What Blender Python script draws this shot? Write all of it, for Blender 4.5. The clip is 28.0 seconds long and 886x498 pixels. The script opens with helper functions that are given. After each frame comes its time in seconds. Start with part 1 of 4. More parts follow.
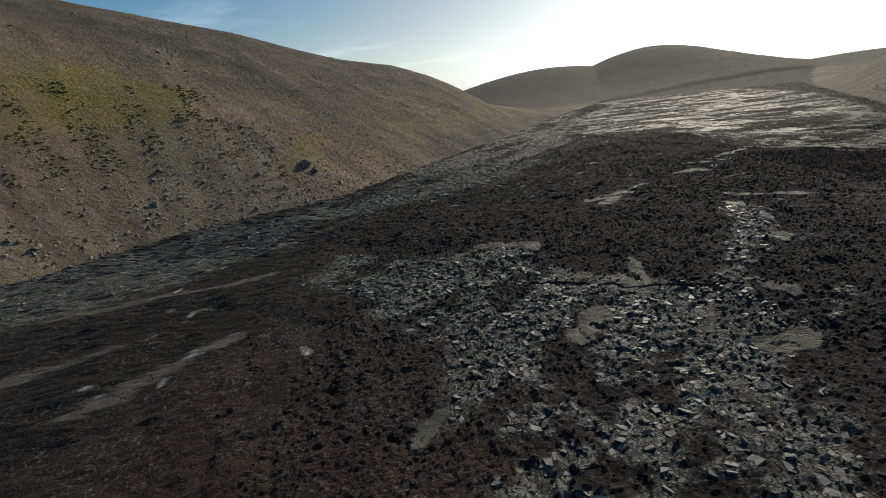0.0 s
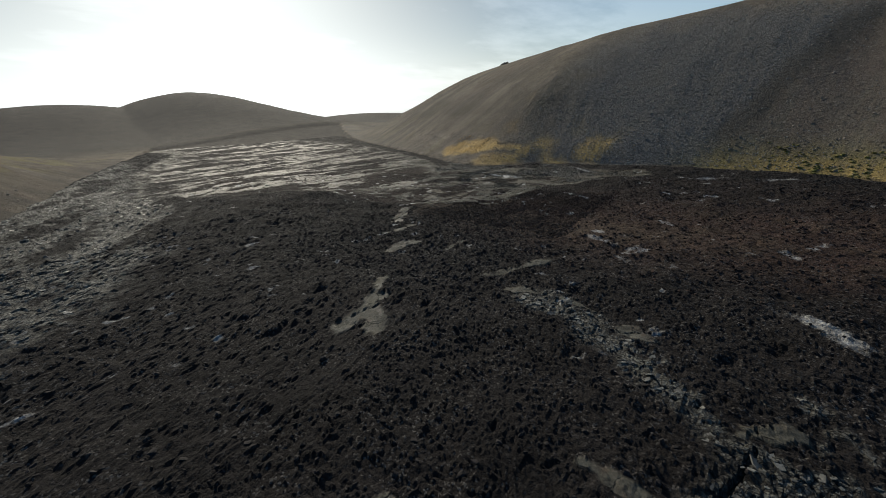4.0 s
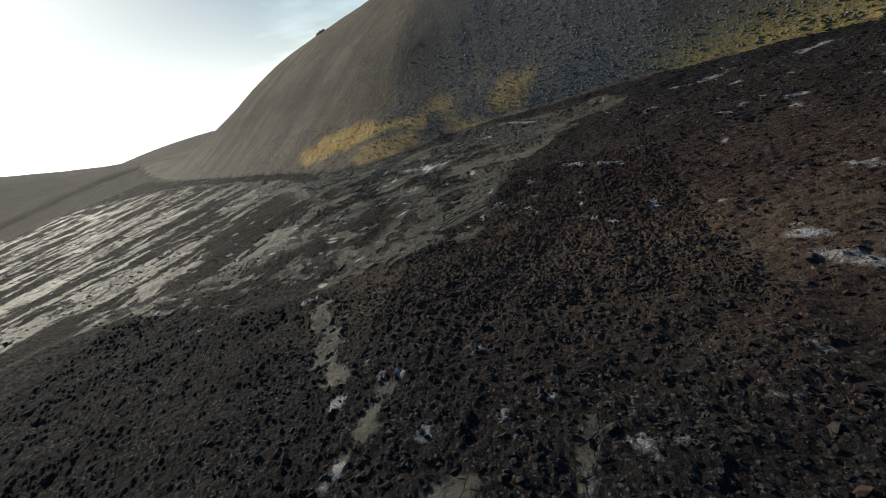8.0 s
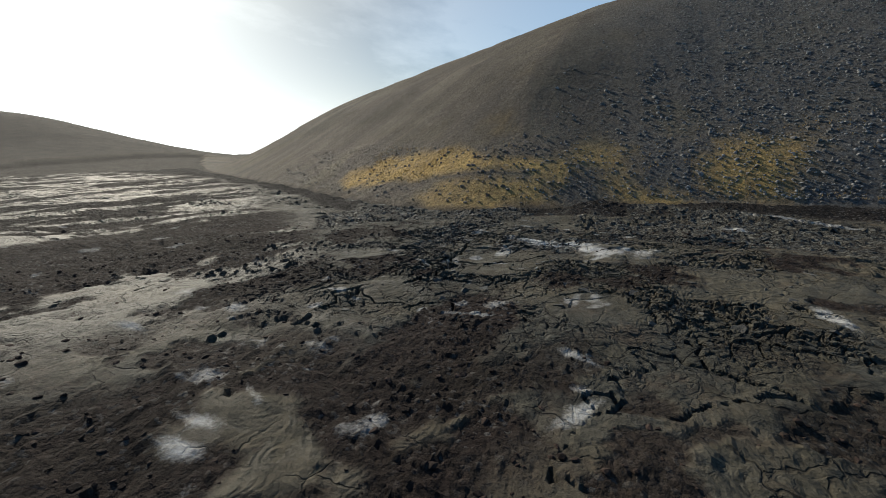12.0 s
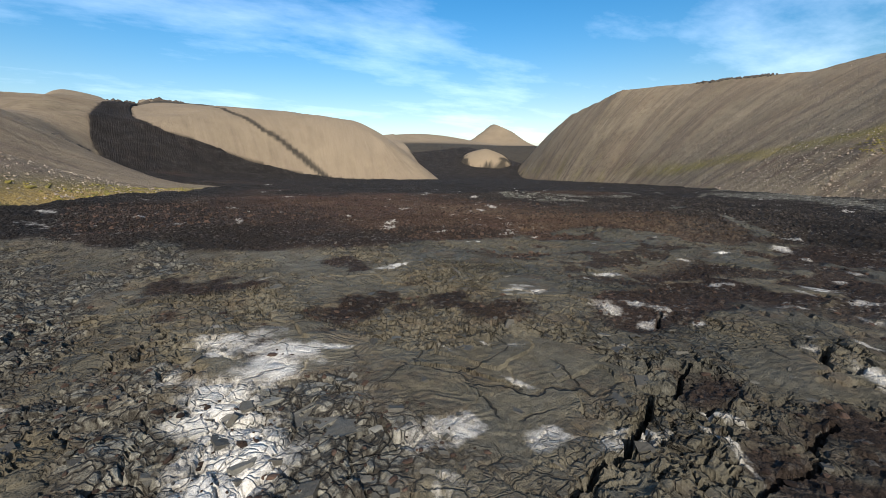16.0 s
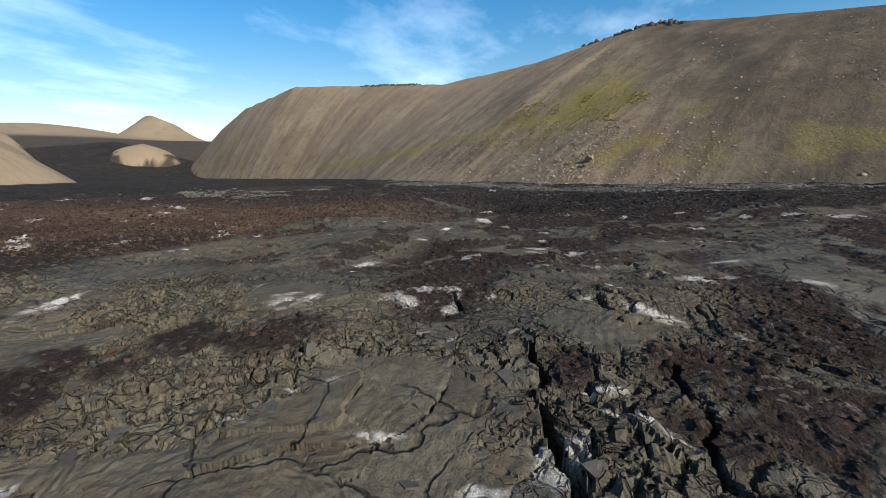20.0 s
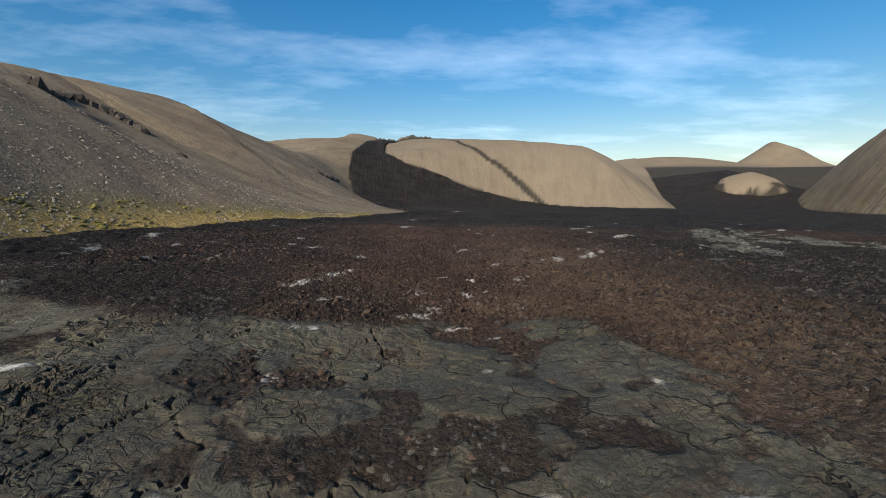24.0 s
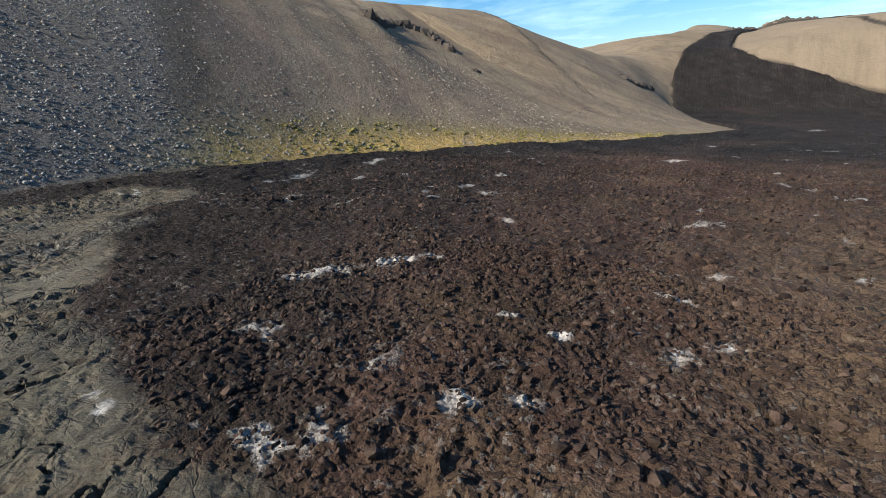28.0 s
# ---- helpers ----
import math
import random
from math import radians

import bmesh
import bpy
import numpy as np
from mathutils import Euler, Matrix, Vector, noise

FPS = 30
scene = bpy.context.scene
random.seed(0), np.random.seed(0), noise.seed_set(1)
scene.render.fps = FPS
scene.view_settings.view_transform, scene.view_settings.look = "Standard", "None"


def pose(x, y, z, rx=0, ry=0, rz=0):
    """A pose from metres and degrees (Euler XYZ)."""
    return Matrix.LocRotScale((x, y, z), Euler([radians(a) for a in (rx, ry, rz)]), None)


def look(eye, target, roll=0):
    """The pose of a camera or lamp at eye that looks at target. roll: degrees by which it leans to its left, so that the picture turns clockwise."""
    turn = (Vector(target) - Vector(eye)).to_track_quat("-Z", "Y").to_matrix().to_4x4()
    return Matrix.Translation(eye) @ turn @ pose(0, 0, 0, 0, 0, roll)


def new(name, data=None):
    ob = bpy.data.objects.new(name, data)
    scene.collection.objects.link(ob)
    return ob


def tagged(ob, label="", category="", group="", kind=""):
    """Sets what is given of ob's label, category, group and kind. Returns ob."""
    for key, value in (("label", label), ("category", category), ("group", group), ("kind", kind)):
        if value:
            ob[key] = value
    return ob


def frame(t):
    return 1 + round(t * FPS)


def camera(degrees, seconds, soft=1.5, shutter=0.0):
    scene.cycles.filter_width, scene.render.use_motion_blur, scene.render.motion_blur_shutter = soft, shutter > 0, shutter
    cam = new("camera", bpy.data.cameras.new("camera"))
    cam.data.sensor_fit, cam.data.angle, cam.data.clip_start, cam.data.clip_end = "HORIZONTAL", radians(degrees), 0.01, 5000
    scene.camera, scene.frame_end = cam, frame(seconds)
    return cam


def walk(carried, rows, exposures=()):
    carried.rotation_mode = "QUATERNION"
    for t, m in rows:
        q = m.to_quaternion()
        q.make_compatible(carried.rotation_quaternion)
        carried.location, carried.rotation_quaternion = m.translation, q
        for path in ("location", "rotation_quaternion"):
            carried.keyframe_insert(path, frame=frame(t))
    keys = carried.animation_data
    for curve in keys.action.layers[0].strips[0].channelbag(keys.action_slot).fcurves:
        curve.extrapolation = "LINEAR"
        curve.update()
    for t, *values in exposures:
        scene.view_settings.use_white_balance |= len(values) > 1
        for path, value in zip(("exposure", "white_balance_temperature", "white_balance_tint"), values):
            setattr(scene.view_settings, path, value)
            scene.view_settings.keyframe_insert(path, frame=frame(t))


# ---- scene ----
cam = camera(89.6, 28.0, soft=0.6)
PATH = [
    (0, (0.109, -0.039, 10.581), (0.067, 1.858, 9.951), -5.9),
    (0.5, (-1.699, 2.475, 10.625), (-1.405, 4.361, 10.025), -4.8),
    (1, (-3.254, 5.205, 10.782), (-2.639, 7.02, 10.207), -4.6),
    (1.5, (-4.153, 8.325, 10.95), (-3.237, 10.002, 10.361), -4.2),
    (2, (-4.585, 11.544, 11.071), (-3.447, 13.078, 10.477), -4.7),
    (2.5, (-4.446, 14.858, 11.149), (-3.179, 16.296, 10.577), -5.5),
    (3, (-3.805, 18.061, 11.268), (-2.44, 19.416, 10.719), -4.4),
    (3.5, (-2.859, 21.256, 11.395), (-1.366, 22.478, 10.866), -0.5),
    (5.5, (4.603, 34.125, 12.897), (6.27, 34.949, 12.161), -15.9),
    (6, (7.457, 37.105, 13.023), (9.154, 37.843, 12.265), -19.9),
    (6.5, (10.514, 39.704, 12.814), (12.225, 40.425, 12.069), -21.7),
    (7, (14.079, 42.035, 12.553), (15.794, 42.763, 11.827), -22.4),
    (7.5, (17.937, 44.278, 12.101), (19.666, 44.972, 11.374), -21.1),
    (8, (21.752, 46.264, 11.416), (23.48, 46.924, 10.656), -19.2),
    (8.5, (25.206, 48.056, 10.476), (26.913, 48.739, 9.689), -18.3),
    (9, (28.644, 49.813, 9.342), (30.345, 50.548, 8.59), -12.5),
    (9.5, (32.121, 51.592, 8.2), (33.846, 52.39, 7.577), -6.7),
    (10, (35.721, 53.416, 7.212), (37.457, 54.245, 6.667), -3.7),
    (10.5, (39.35, 55.36, 6.327), (41.086, 56.205, 5.806), -2.4),
    (11, (42.714, 57.229, 5.585), (44.454, 58.107, 5.134), -0.9),
    (11.5, (46.361, 59.41, 4.999), (48.119, 60.267, 4.58), -1.2),
    (13.5, (59.684, 67.895, 3.305), (61.672, 67.733, 3.153), -1.5),
    (14, (62.918, 69.768, 3.202), (64.63, 68.75, 3.021), -1.5),
    (14.5, (66.045, 71.173, 3.302), (67.223, 69.576, 3.055), -2.1),
    (15, (68.822, 72.233, 3.551), (69.266, 70.3, 3.29), -4.0),
    (15.5, (71.397, 72.552, 3.977), (71.018, 70.615, 3.651), -2.5),
    (16, (73.339, 72.311, 4.202), (72.149, 70.745, 3.841), -0.7),
    (16.5, (74.716, 71.879, 4.489), (73.13, 70.725, 4.099), 1.1),
    (17, (75.703, 71.422, 4.781), (73.957, 70.571, 4.304), 0.5),
    (17.5, (76.159, 70.916, 4.922), (74.345, 70.278, 4.37), 0.6),
    (18, (76.133, 70.423, 4.886), (74.291, 69.913, 4.3), 0.8),
    (18.5, (75.672, 69.975, 4.687), (73.817, 69.479, 4.127), 0.1),
    (19, (74.846, 69.59, 4.387), (72.983, 69.087, 3.86), -0.0),
    (19.5, (73.641, 69.289, 3.995), (71.774, 68.76, 3.511), 0.5),
    (20, (72.149, 69.009, 3.573), (70.249, 68.527, 3.175), -1.5),
    (20.5, (70.391, 68.799, 3.191), (68.437, 68.533, 2.857), -3.6),
    (22.5, (61.725, 69.36, 2.396), (60.069, 68.239, 2.427), -2.5),
    (23, (59.132, 69.387, 3.002), (57.996, 67.742, 3.035), -0.6),
    (23.5, (56.668, 69.25, 3.78), (56.011, 67.364, 3.678), 0.1),
    (24, (54.502, 68.807, 4.423), (54.265, 66.835, 4.187), -0.5),
    (24.5, (52.657, 68.047, 5.003), (52.638, 66.075, 4.669), 1.4),
    (25, (51.021, 67.002, 5.419), (51.106, 65.048, 5.002), 3.7),
    (25.5, (49.683, 65.64, 5.62), (49.859, 63.711, 5.123), 4.1),
    (26, (48.671, 64.232, 5.703), (48.953, 62.324, 5.174), 5.3),
    (26.5, (47.898, 62.563, 5.659), (48.334, 60.687, 5.12), 5.4),
    (27, (47.437, 60.468, 5.48), (48.109, 58.669, 4.92), 3.6),
    (27.5, (47.327, 58.548, 5.382), (48.202, 56.846, 4.799), 0.5),
    (28, (47.533, 56.584, 5.395), (48.581, 54.985, 4.806), -1.6),
]
EXPOSURES = [(0, -0.1, 6500, 6), (2, -0.4, 6500, 6), (5.5, -0.15, 6500, 6), (7, -0.2, 6500, 6), (9, 0.1, 6500, 6), (11.5, -0.05, 6500, 6), (14, 0.4, 6500, 9), (15, 0.65, 6500, 10), (20.5, 0.75, 6500, 10), (23.5, 0.4, 6500, 9), (25, 0.55, 6500, 10), (28, 1.05, 6500, 10)]
walk(cam, [(t, look(eye, target, roll)) for t, eye, target, roll in PATH], EXPOSURES)

# ---- light: an afternoon sky with thin cloud, and one sun over the open end of the valley ----
SUN_AZ, SUN_EL = 30.0, 29.0          # degrees clockwise from +y, degrees up


def make_world():
    w = bpy.data.worlds.new("sky")
    scene.world = w
    w.use_nodes = True
    nt = w.node_tree
    nt.nodes.clear()

    def node(kind, **inputs):
        n = nt.nodes.new(kind)
        for key, value in inputs.items():
            socket = n.inputs[int(key[1:])]
            if isinstance(value, bpy.types.NodeSocket):
                nt.links.new(value, socket)
            else:
                socket.default_value = value
        return n

    def calc(op, a, b=0.0):
        n = node("ShaderNodeMath", i0=a, i1=b)
        n.operation = op
        return n.outputs[0]

    sky = node("ShaderNodeTexSky")
    sky.sky_type, sky.sun_disc = "NISHITA", False
    sky.sun_elevation, sky.sun_rotation = radians(SUN_EL), radians(SUN_AZ)
    sky.air_density, sky.dust_density, sky.ozone_density = 1.15, 0.55, 3.0
    vivid = node("ShaderNodeHueSaturation", i1=1.42, i2=1.48, i4=sky.outputs[0])
    way = node("ShaderNodeTexCoord").outputs["Generated"]
    part = node("ShaderNodeSeparateXYZ", i0=way)
    up = calc("MAXIMUM", part.outputs[2], 0.0)
    low = calc("ADD", up, 0.1)
    # pale haze near the horizon and round the sun
    toward = node("ShaderNodeVectorMath", i0=way, i1=(math.sin(radians(SUN_AZ)) * math.cos(radians(SUN_EL)), math.cos(radians(SUN_AZ)) * math.cos(radians(SUN_EL)), math.sin(radians(SUN_EL))))
    toward.operation = "DOT_PRODUCT"
    halo = calc("POWER", calc("MAXIMUM", toward.outputs["Value"], 0.0), 4.0)
    level = calc("POWER", calc("SUBTRACT", 1.0, calc("MINIMUM", calc("MULTIPLY", up, 3.5), 1.0)), 2.0)
    veil = calc("MINIMUM", calc("ADD", calc("MULTIPLY", level, 0.55), calc("MULTIPLY", halo, 1.15)), 0.97)
    pale = node("ShaderNodeRGBToBW", i0=vivid.outputs[0])
    strong = calc("MULTIPLY", pale.outputs[0], calc("ADD", 1.0, calc("MULTIPLY", halo, 0.45)))
    bright = node("ShaderNodeCombineColor", i0=strong, i1=calc("MULTIPLY", strong, 1.03), i2=calc("MULTIPLY", strong, 1.03))
    hazy = node("ShaderNodeMix")
    hazy.data_type = "RGBA"
    nt.links.new(veil, hazy.inputs[0])
    nt.links.new(vivid.outputs[0], hazy.inputs[6])
    nt.links.new(bright.outputs[0], hazy.inputs[7])
    vivid = hazy
    flat = node("ShaderNodeCombineXYZ", i0=calc("DIVIDE", part.outputs[0], low), i1=calc("DIVIDE", part.outputs[1], low), i2=0.0)
    turn = node("ShaderNodeMapping", i0=flat.outputs[0], i1=(3.1, 1.7, 0.0), i2=(0.0, 0.0, radians(35)), i3=(0.62, 1.0, 1.0))
    big = node("ShaderNodeTexNoise", i0=turn.outputs[0], i2=0.75, i3=8.0, i4=0.6)
    wisp = node("ShaderNodeTexNoise", i0=turn.outputs[0], i2=2.4, i3=8.0, i4=0.6)
    side = node("ShaderNodeVectorMath", i0=way, i1=(0.9, -0.1, 0.42))
    side.operation = "DOT_PRODUCT"
    bank = calc("POWER", calc("MAXIMUM", side.outputs["Value"], 0.0), 6.0)
    amount = calc("ADD", calc("ADD", calc("MULTIPLY", big.outputs[0], 0.75), calc("MULTIPLY", wisp.outputs[0], 0.3)), calc("MULTIPLY", bank, 0.36))
    ramp = node("ShaderNodeValToRGB", i0=amount)
    ramp.color_ramp.elements[0].position, ramp.color_ramp.elements[1].position = 0.535, 0.72
    thin = calc("MULTIPLY", ramp.outputs[0], 0.8)
    glow = node("ShaderNodeMix")
    glow.data_type, glow.blend_type = "RGBA", "ADD"
    glow.inputs[0].default_value = 1.0
    nt.links.new(vivid.outputs[2], glow.inputs[6])
    glow.inputs[7].default_value = (5.0, 5.05, 5.2, 1)
    both = node("ShaderNodeMix")
    both.data_type = "RGBA"
    nt.links.new(thin, both.inputs[0])
    nt.links.new(vivid.outputs[2], both.inputs[6])
    nt.links.new(glow.outputs[2], both.inputs[7])
    bg = node("ShaderNodeBackground", i0=both.outputs[2], i1=0.06)
    node("ShaderNodeOutputWorld", i0=bg.outputs[0])


make_world()
lamp = bpy.data.lights.new("sun", "SUN")
lamp.energy, lamp.angle, lamp.color = 4.7, radians(0.6), (1.0, 0.9, 0.76)
sun = new("sun", lamp)
a, e = radians(SUN_AZ), radians(SUN_EL)
sun.matrix_world = look((200 * math.sin(a), 200 * math.cos(a), 200 * math.tan(e)), (0, 0, 0))

# ---- materials ----
def material(name, rough=0.9, spec=0.3):
    m = bpy.data.materials.new(name)
    m.use_nodes = True
    nt = m.node_tree
    b = nt.nodes["Principled BSDF"]
    b.inputs["Roughness"].default_value = rough
    b.inputs["Specular IOR Level"].default_value = spec
    return m, nt, b


class Nodes:
    """A short hand for wiring a node tree."""

    def __init__(self, nt):
        self.nt = nt
        self.coord = nt.nodes.new("ShaderNodeNewGeometry").outputs["Position"]

    def put(self, socket, value):
        if isinstance(value, bpy.types.NodeSocket):
            self.nt.links.new(value, socket)
        else:
            socket.default_value = value

    def attr(self, name):
        n = self.nt.nodes.new("ShaderNodeAttribute")
        n.attribute_name = name
        s = self.nt.nodes.new("ShaderNodeSeparateColor")
        self.nt.links.new(n.outputs["Color"], s.inputs[0])
        return s.outputs[0], s.outputs[1], s.outputs[2]

    def vec(self, name):
        n = self.nt.nodes.new("ShaderNodeAttribute")
        n.attribute_name = name
        return n.outputs["Vector"]

    def scaled(self, v, k):
        n = self.nt.nodes.new("ShaderNodeVectorMath")
        n.operation = "MULTIPLY"
        self.put(n.inputs[0], v)
        n.inputs[1].default_value = k
        return n.outputs[0]

    def noise(self, scale, detail=5, rough=0.6, v=None, kind="FBM", distort=0.0):
        n = self.nt.nodes.new("ShaderNodeTexNoise")
        n.noise_type = kind
        self.put(n.inputs["Vector"], v or self.coord)
        n.inputs["Scale"].default_value, n.inputs["Detail"].default_value, n.inputs["Roughness"].default_value = scale, detail, rough
        n.inputs["Distortion"].default_value = distort
        return n.outputs[0]

    def cells(self, scale, out="Color", v=None, feature="F1"):
        n = self.nt.nodes.new("ShaderNodeTexVoronoi")
        n.feature = feature
        self.put(n.inputs["Vector"], v or self.coord)
        n.inputs["Scale"].default_value = scale
        return n.outputs[out]

    def warped(self, v, scale, amount):
        """Places shifted by up to about half of amount metres."""
        n = self.nt.nodes.new("ShaderNodeTexNoise")
        self.put(n.inputs["Vector"], v)
        n.inputs["Scale"].default_value, n.inputs["Detail"].default_value = scale, 3
        c = self.nt.nodes.new("ShaderNodeVectorMath")
        c.operation = "MULTIPLY_ADD"
        self.put(c.inputs[0], n.outputs["Color"])
        c.inputs[1].default_value = (amount, amount, amount)
        self.put(c.inputs[2], v)
        return c.outputs[0]

    def plates(self, scale, v):
        """Random plates: a number of each one's own, a height that tilts each its own way, and the distance to its edge."""
        n = self.nt.nodes.new("ShaderNodeTexVoronoi")
        n.inputs["Scale"].default_value = scale
        self.put(n.inputs["Vector"], v)
        own = self.ramp(n.outputs["Color"], (0.15, 0.0), (0.85, 1.0))
        away = self.nt.nodes.new("ShaderNodeVectorMath")
        away.operation = "SUBTRACT"
        self.put(away.inputs[0], v)
        self.put(away.inputs[1], n.outputs["Position"])
        lean = self.nt.nodes.new("ShaderNodeVectorMath")
        lean.operation = "SUBTRACT"
        self.put(lean.inputs[0], n.outputs["Color"])
        lean.inputs[1].default_value = (0.5, 0.5, 0.5)
        dot = self.nt.nodes.new("ShaderNodeVectorMath")
        dot.operation = "DOT_PRODUCT"
        self.put(dot.inputs[0], away.outputs[0])
        self.put(dot.inputs[1], lean.outputs[0])
        return own, dot.outputs["Value"], self.cells(scale, "Distance", v, "DISTANCE_TO_EDGE"), n.outputs["Distance"]

    def total(self, *terms):
        """The sum of (value, weight) pairs."""
        out = None
        for value, weight in terms:
            t = self.math("MULTIPLY", value, weight)
            out = t if out is None else self.math("ADD", out, t)
        return out

    def ramp(self, v, *stops):
        n = self.nt.nodes.new("ShaderNodeValToRGB")
        e = n.color_ramp.elements
        while len(e) < len(stops):
            e.new(0.5)
        for s, (p, c) in zip(e, stops):
            s.position, s.color = p, (c, c, c, 1) if isinstance(c, (int, float)) else (*c, 1)
        self.put(n.inputs[0], v)
        return n.outputs[0]

    def mix(self, f, a, b, blend="MIX"):
        n = self.nt.nodes.new("ShaderNodeMix")
        n.data_type, n.blend_type = "RGBA", blend
        self.put(n.inputs[0], f)
        self.put(n.inputs[6], a if not isinstance(a, tuple) else (*a, 1))
        self.put(n.inputs[7], b if not isinstance(b, tuple) else (*b, 1))
        return n.outputs[2]

    def math(self, op, a, b=0.0, clamp=False):
        n = self.nt.nodes.new("ShaderNodeMath")
        n.operation, n.use_clamp = op, clamp
        self.put(n.inputs[0], a)
        self.put(n.inputs[1], b)
        return n.outputs[0]

    def bump(self, height, dist, strength=1.0, normal=None):
        n = self.nt.nodes.new("ShaderNodeBump")
        n.inputs["Distance"].default_value = dist
        self.put(n.inputs["Strength"], strength)
        self.put(n.inputs["Height"], height)
        if normal:
            self.put(n.inputs["Normal"], normal)
        return n.outputs[0]

    def random(self):
        return self.nt.nodes.new("ShaderNodeObjectInfo").outputs["Random"]

    def island(self):
        return self.nt.nodes.new("ShaderNodeNewGeometry").outputs["Random Per Island"]


def lava_material():
    m, nt, b = material("lava", 0.9, 0.12)
    k = Nodes(nt)
    pah, slab, red = k.attr("zone")
    white, ochre, rand_shine = k.attr("stain_shine")
    fine = k.noise(13.0, 6, 0.72)
    wide = k.noise(0.35, 4, 0.6)
    mid = k.noise(1.9, 6, 0.7)
    grain = k.noise(45.0, 4, 0.75)
    bent = k.warped(k.warped(k.coord, 1.1, 0.7), 6.0, 0.12)
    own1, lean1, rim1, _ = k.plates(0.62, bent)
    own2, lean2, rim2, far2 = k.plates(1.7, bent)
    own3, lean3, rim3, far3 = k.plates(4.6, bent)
    own4, lean4, _, far4 = k.plates(10.0, k.warped(k.coord, 9.0, 0.08))
    own5, lean5, _, far5 = k.plates(26.0, k.warped(k.coord, 20.0, 0.03))
    # clinker: black, rusty where red, with pale broken faces among it
    speck = k.total((own3, 0.2), (own4, 0.3), (own5, 0.25), (k.ramp(fine, (0.35, 0.0), (0.66, 1.0)), 0.3))
    aa = k.mix(speck, (0.0085, 0.0075, 0.0072), (0.025, 0.0215, 0.02))
    rust = k.mix(speck, (0.018, 0.011, 0.009), (0.092, 0.056, 0.043))
    brown = k.mix(speck, (0.022, 0.0155, 0.011), (0.105, 0.074, 0.049))
    rust = k.mix(k.ramp(k.noise(0.22, 5, 0.65), (0.48, 0.0), (0.62, 0.75)), rust, brown)
    col = k.mix(k.math("MULTIPLY", red, k.ramp(mid, (0.25, 0.55), (0.6, 1.0))), aa, rust)
    chips = k.math("MULTIPLY", k.ramp(own4, (0.86, 0.0), (0.93, 1.0)), k.ramp(wide, (0.42, 0.15), (0.6, 0.75)))
    col = k.mix(chips, col, (0.13, 0.122, 0.112))
    # smooth grey crust: plates of slightly different grey, olive dust, thin splits
    broken, jumble, sheet = k.attr("wear")
    grey = k.mix(k.total((own1, 0.4), (own2, 0.3), (mid, 0.3)), (0.03, 0.0297, 0.025), (0.075, 0.0735, 0.061))
    grey = k.mix(k.ramp(wide, (0.45, 0.0), (0.65, 0.6)), grey, (0.086, 0.075, 0.05))
    grey = k.mix(k.math("MULTIPLY", rand_shine, 0.35), grey, (0.16, 0.154, 0.126))
    grey = k.mix(k.ramp(k.noise(0.8, 7, 0.7), (0.52, 0.0), (0.64, 0.6)), grey, (0.062, 0.044, 0.032))
    grey = k.mix(k.ramp(fine, (0.36, 0.45), (0.52, 0.0)), grey, (0.034, 0.032, 0.028))
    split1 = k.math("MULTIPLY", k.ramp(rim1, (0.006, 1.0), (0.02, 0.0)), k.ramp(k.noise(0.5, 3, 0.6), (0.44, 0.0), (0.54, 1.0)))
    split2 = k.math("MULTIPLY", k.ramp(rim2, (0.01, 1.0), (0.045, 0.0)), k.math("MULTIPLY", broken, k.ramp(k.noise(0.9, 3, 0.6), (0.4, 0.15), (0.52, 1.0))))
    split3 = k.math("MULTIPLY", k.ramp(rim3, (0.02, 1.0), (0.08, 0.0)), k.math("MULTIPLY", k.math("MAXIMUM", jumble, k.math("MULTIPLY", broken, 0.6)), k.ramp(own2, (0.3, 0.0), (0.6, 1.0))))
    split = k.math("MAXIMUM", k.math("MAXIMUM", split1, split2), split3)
    # the shade down inside the splits is painted in, near black
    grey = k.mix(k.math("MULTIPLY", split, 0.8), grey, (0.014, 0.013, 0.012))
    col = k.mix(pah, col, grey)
    # broken plates
    plate = k.mix(k.total((rand_shine, 0.35), (own2, 0.3), (own3, 0.35)), (0.045, 0.044, 0.038), (0.22, 0.216, 0.186))
    plate = k.mix(k.ramp(speck, (0.3, 0.65), (0.55, 0.0)), plate, (0.024, 0.023, 0.021))
    # gaps between plates are coloured near black, as if in shade
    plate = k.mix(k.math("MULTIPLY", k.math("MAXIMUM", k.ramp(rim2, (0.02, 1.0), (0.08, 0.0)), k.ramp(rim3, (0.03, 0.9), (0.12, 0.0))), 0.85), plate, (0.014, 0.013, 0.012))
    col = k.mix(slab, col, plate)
    dust = k.ramp(k.noise(5.5, 8, 0.8, distort=0.5), (0.34, 0.6), (0.5, 1.0), (0.68, 1.5))
    col = k.mix(1.0, col, dust, "MULTIPLY")
    col = k.mix(1.0, col, k.ramp(grain, (0.3, 0.65), (0.5, 1.0), (0.7, 1.4)), "MULTIPLY")
    col = k.mix(1.0, col, k.ramp(k.noise(0.16, 5, 0.65), (0.34, 0.72), (0.5, 1.0), (0.66, 1.3)), "MULTIPLY")
    ochre_f = k.math("MULTIPLY", ochre, k.ramp(mid, (0.36, 0.1), (0.58, 0.85)))
    col = k.mix(k.math("MULTIPLY", ochre_f, 0.7), col, k.mix(pah, (0.122, 0.09, 0.062), (0.135, 0.115, 0.08)))
    frost = k.total((fine, 0.35), (grain, 0.25), (mid, 0.4))
    salt = k.math("SUBTRACT", k.math("MULTIPLY", white, 1.6), k.math("ADD", k.math("MULTIPLY", k.math("SUBTRACT", frost, 0.5), 3.4), 0.5))
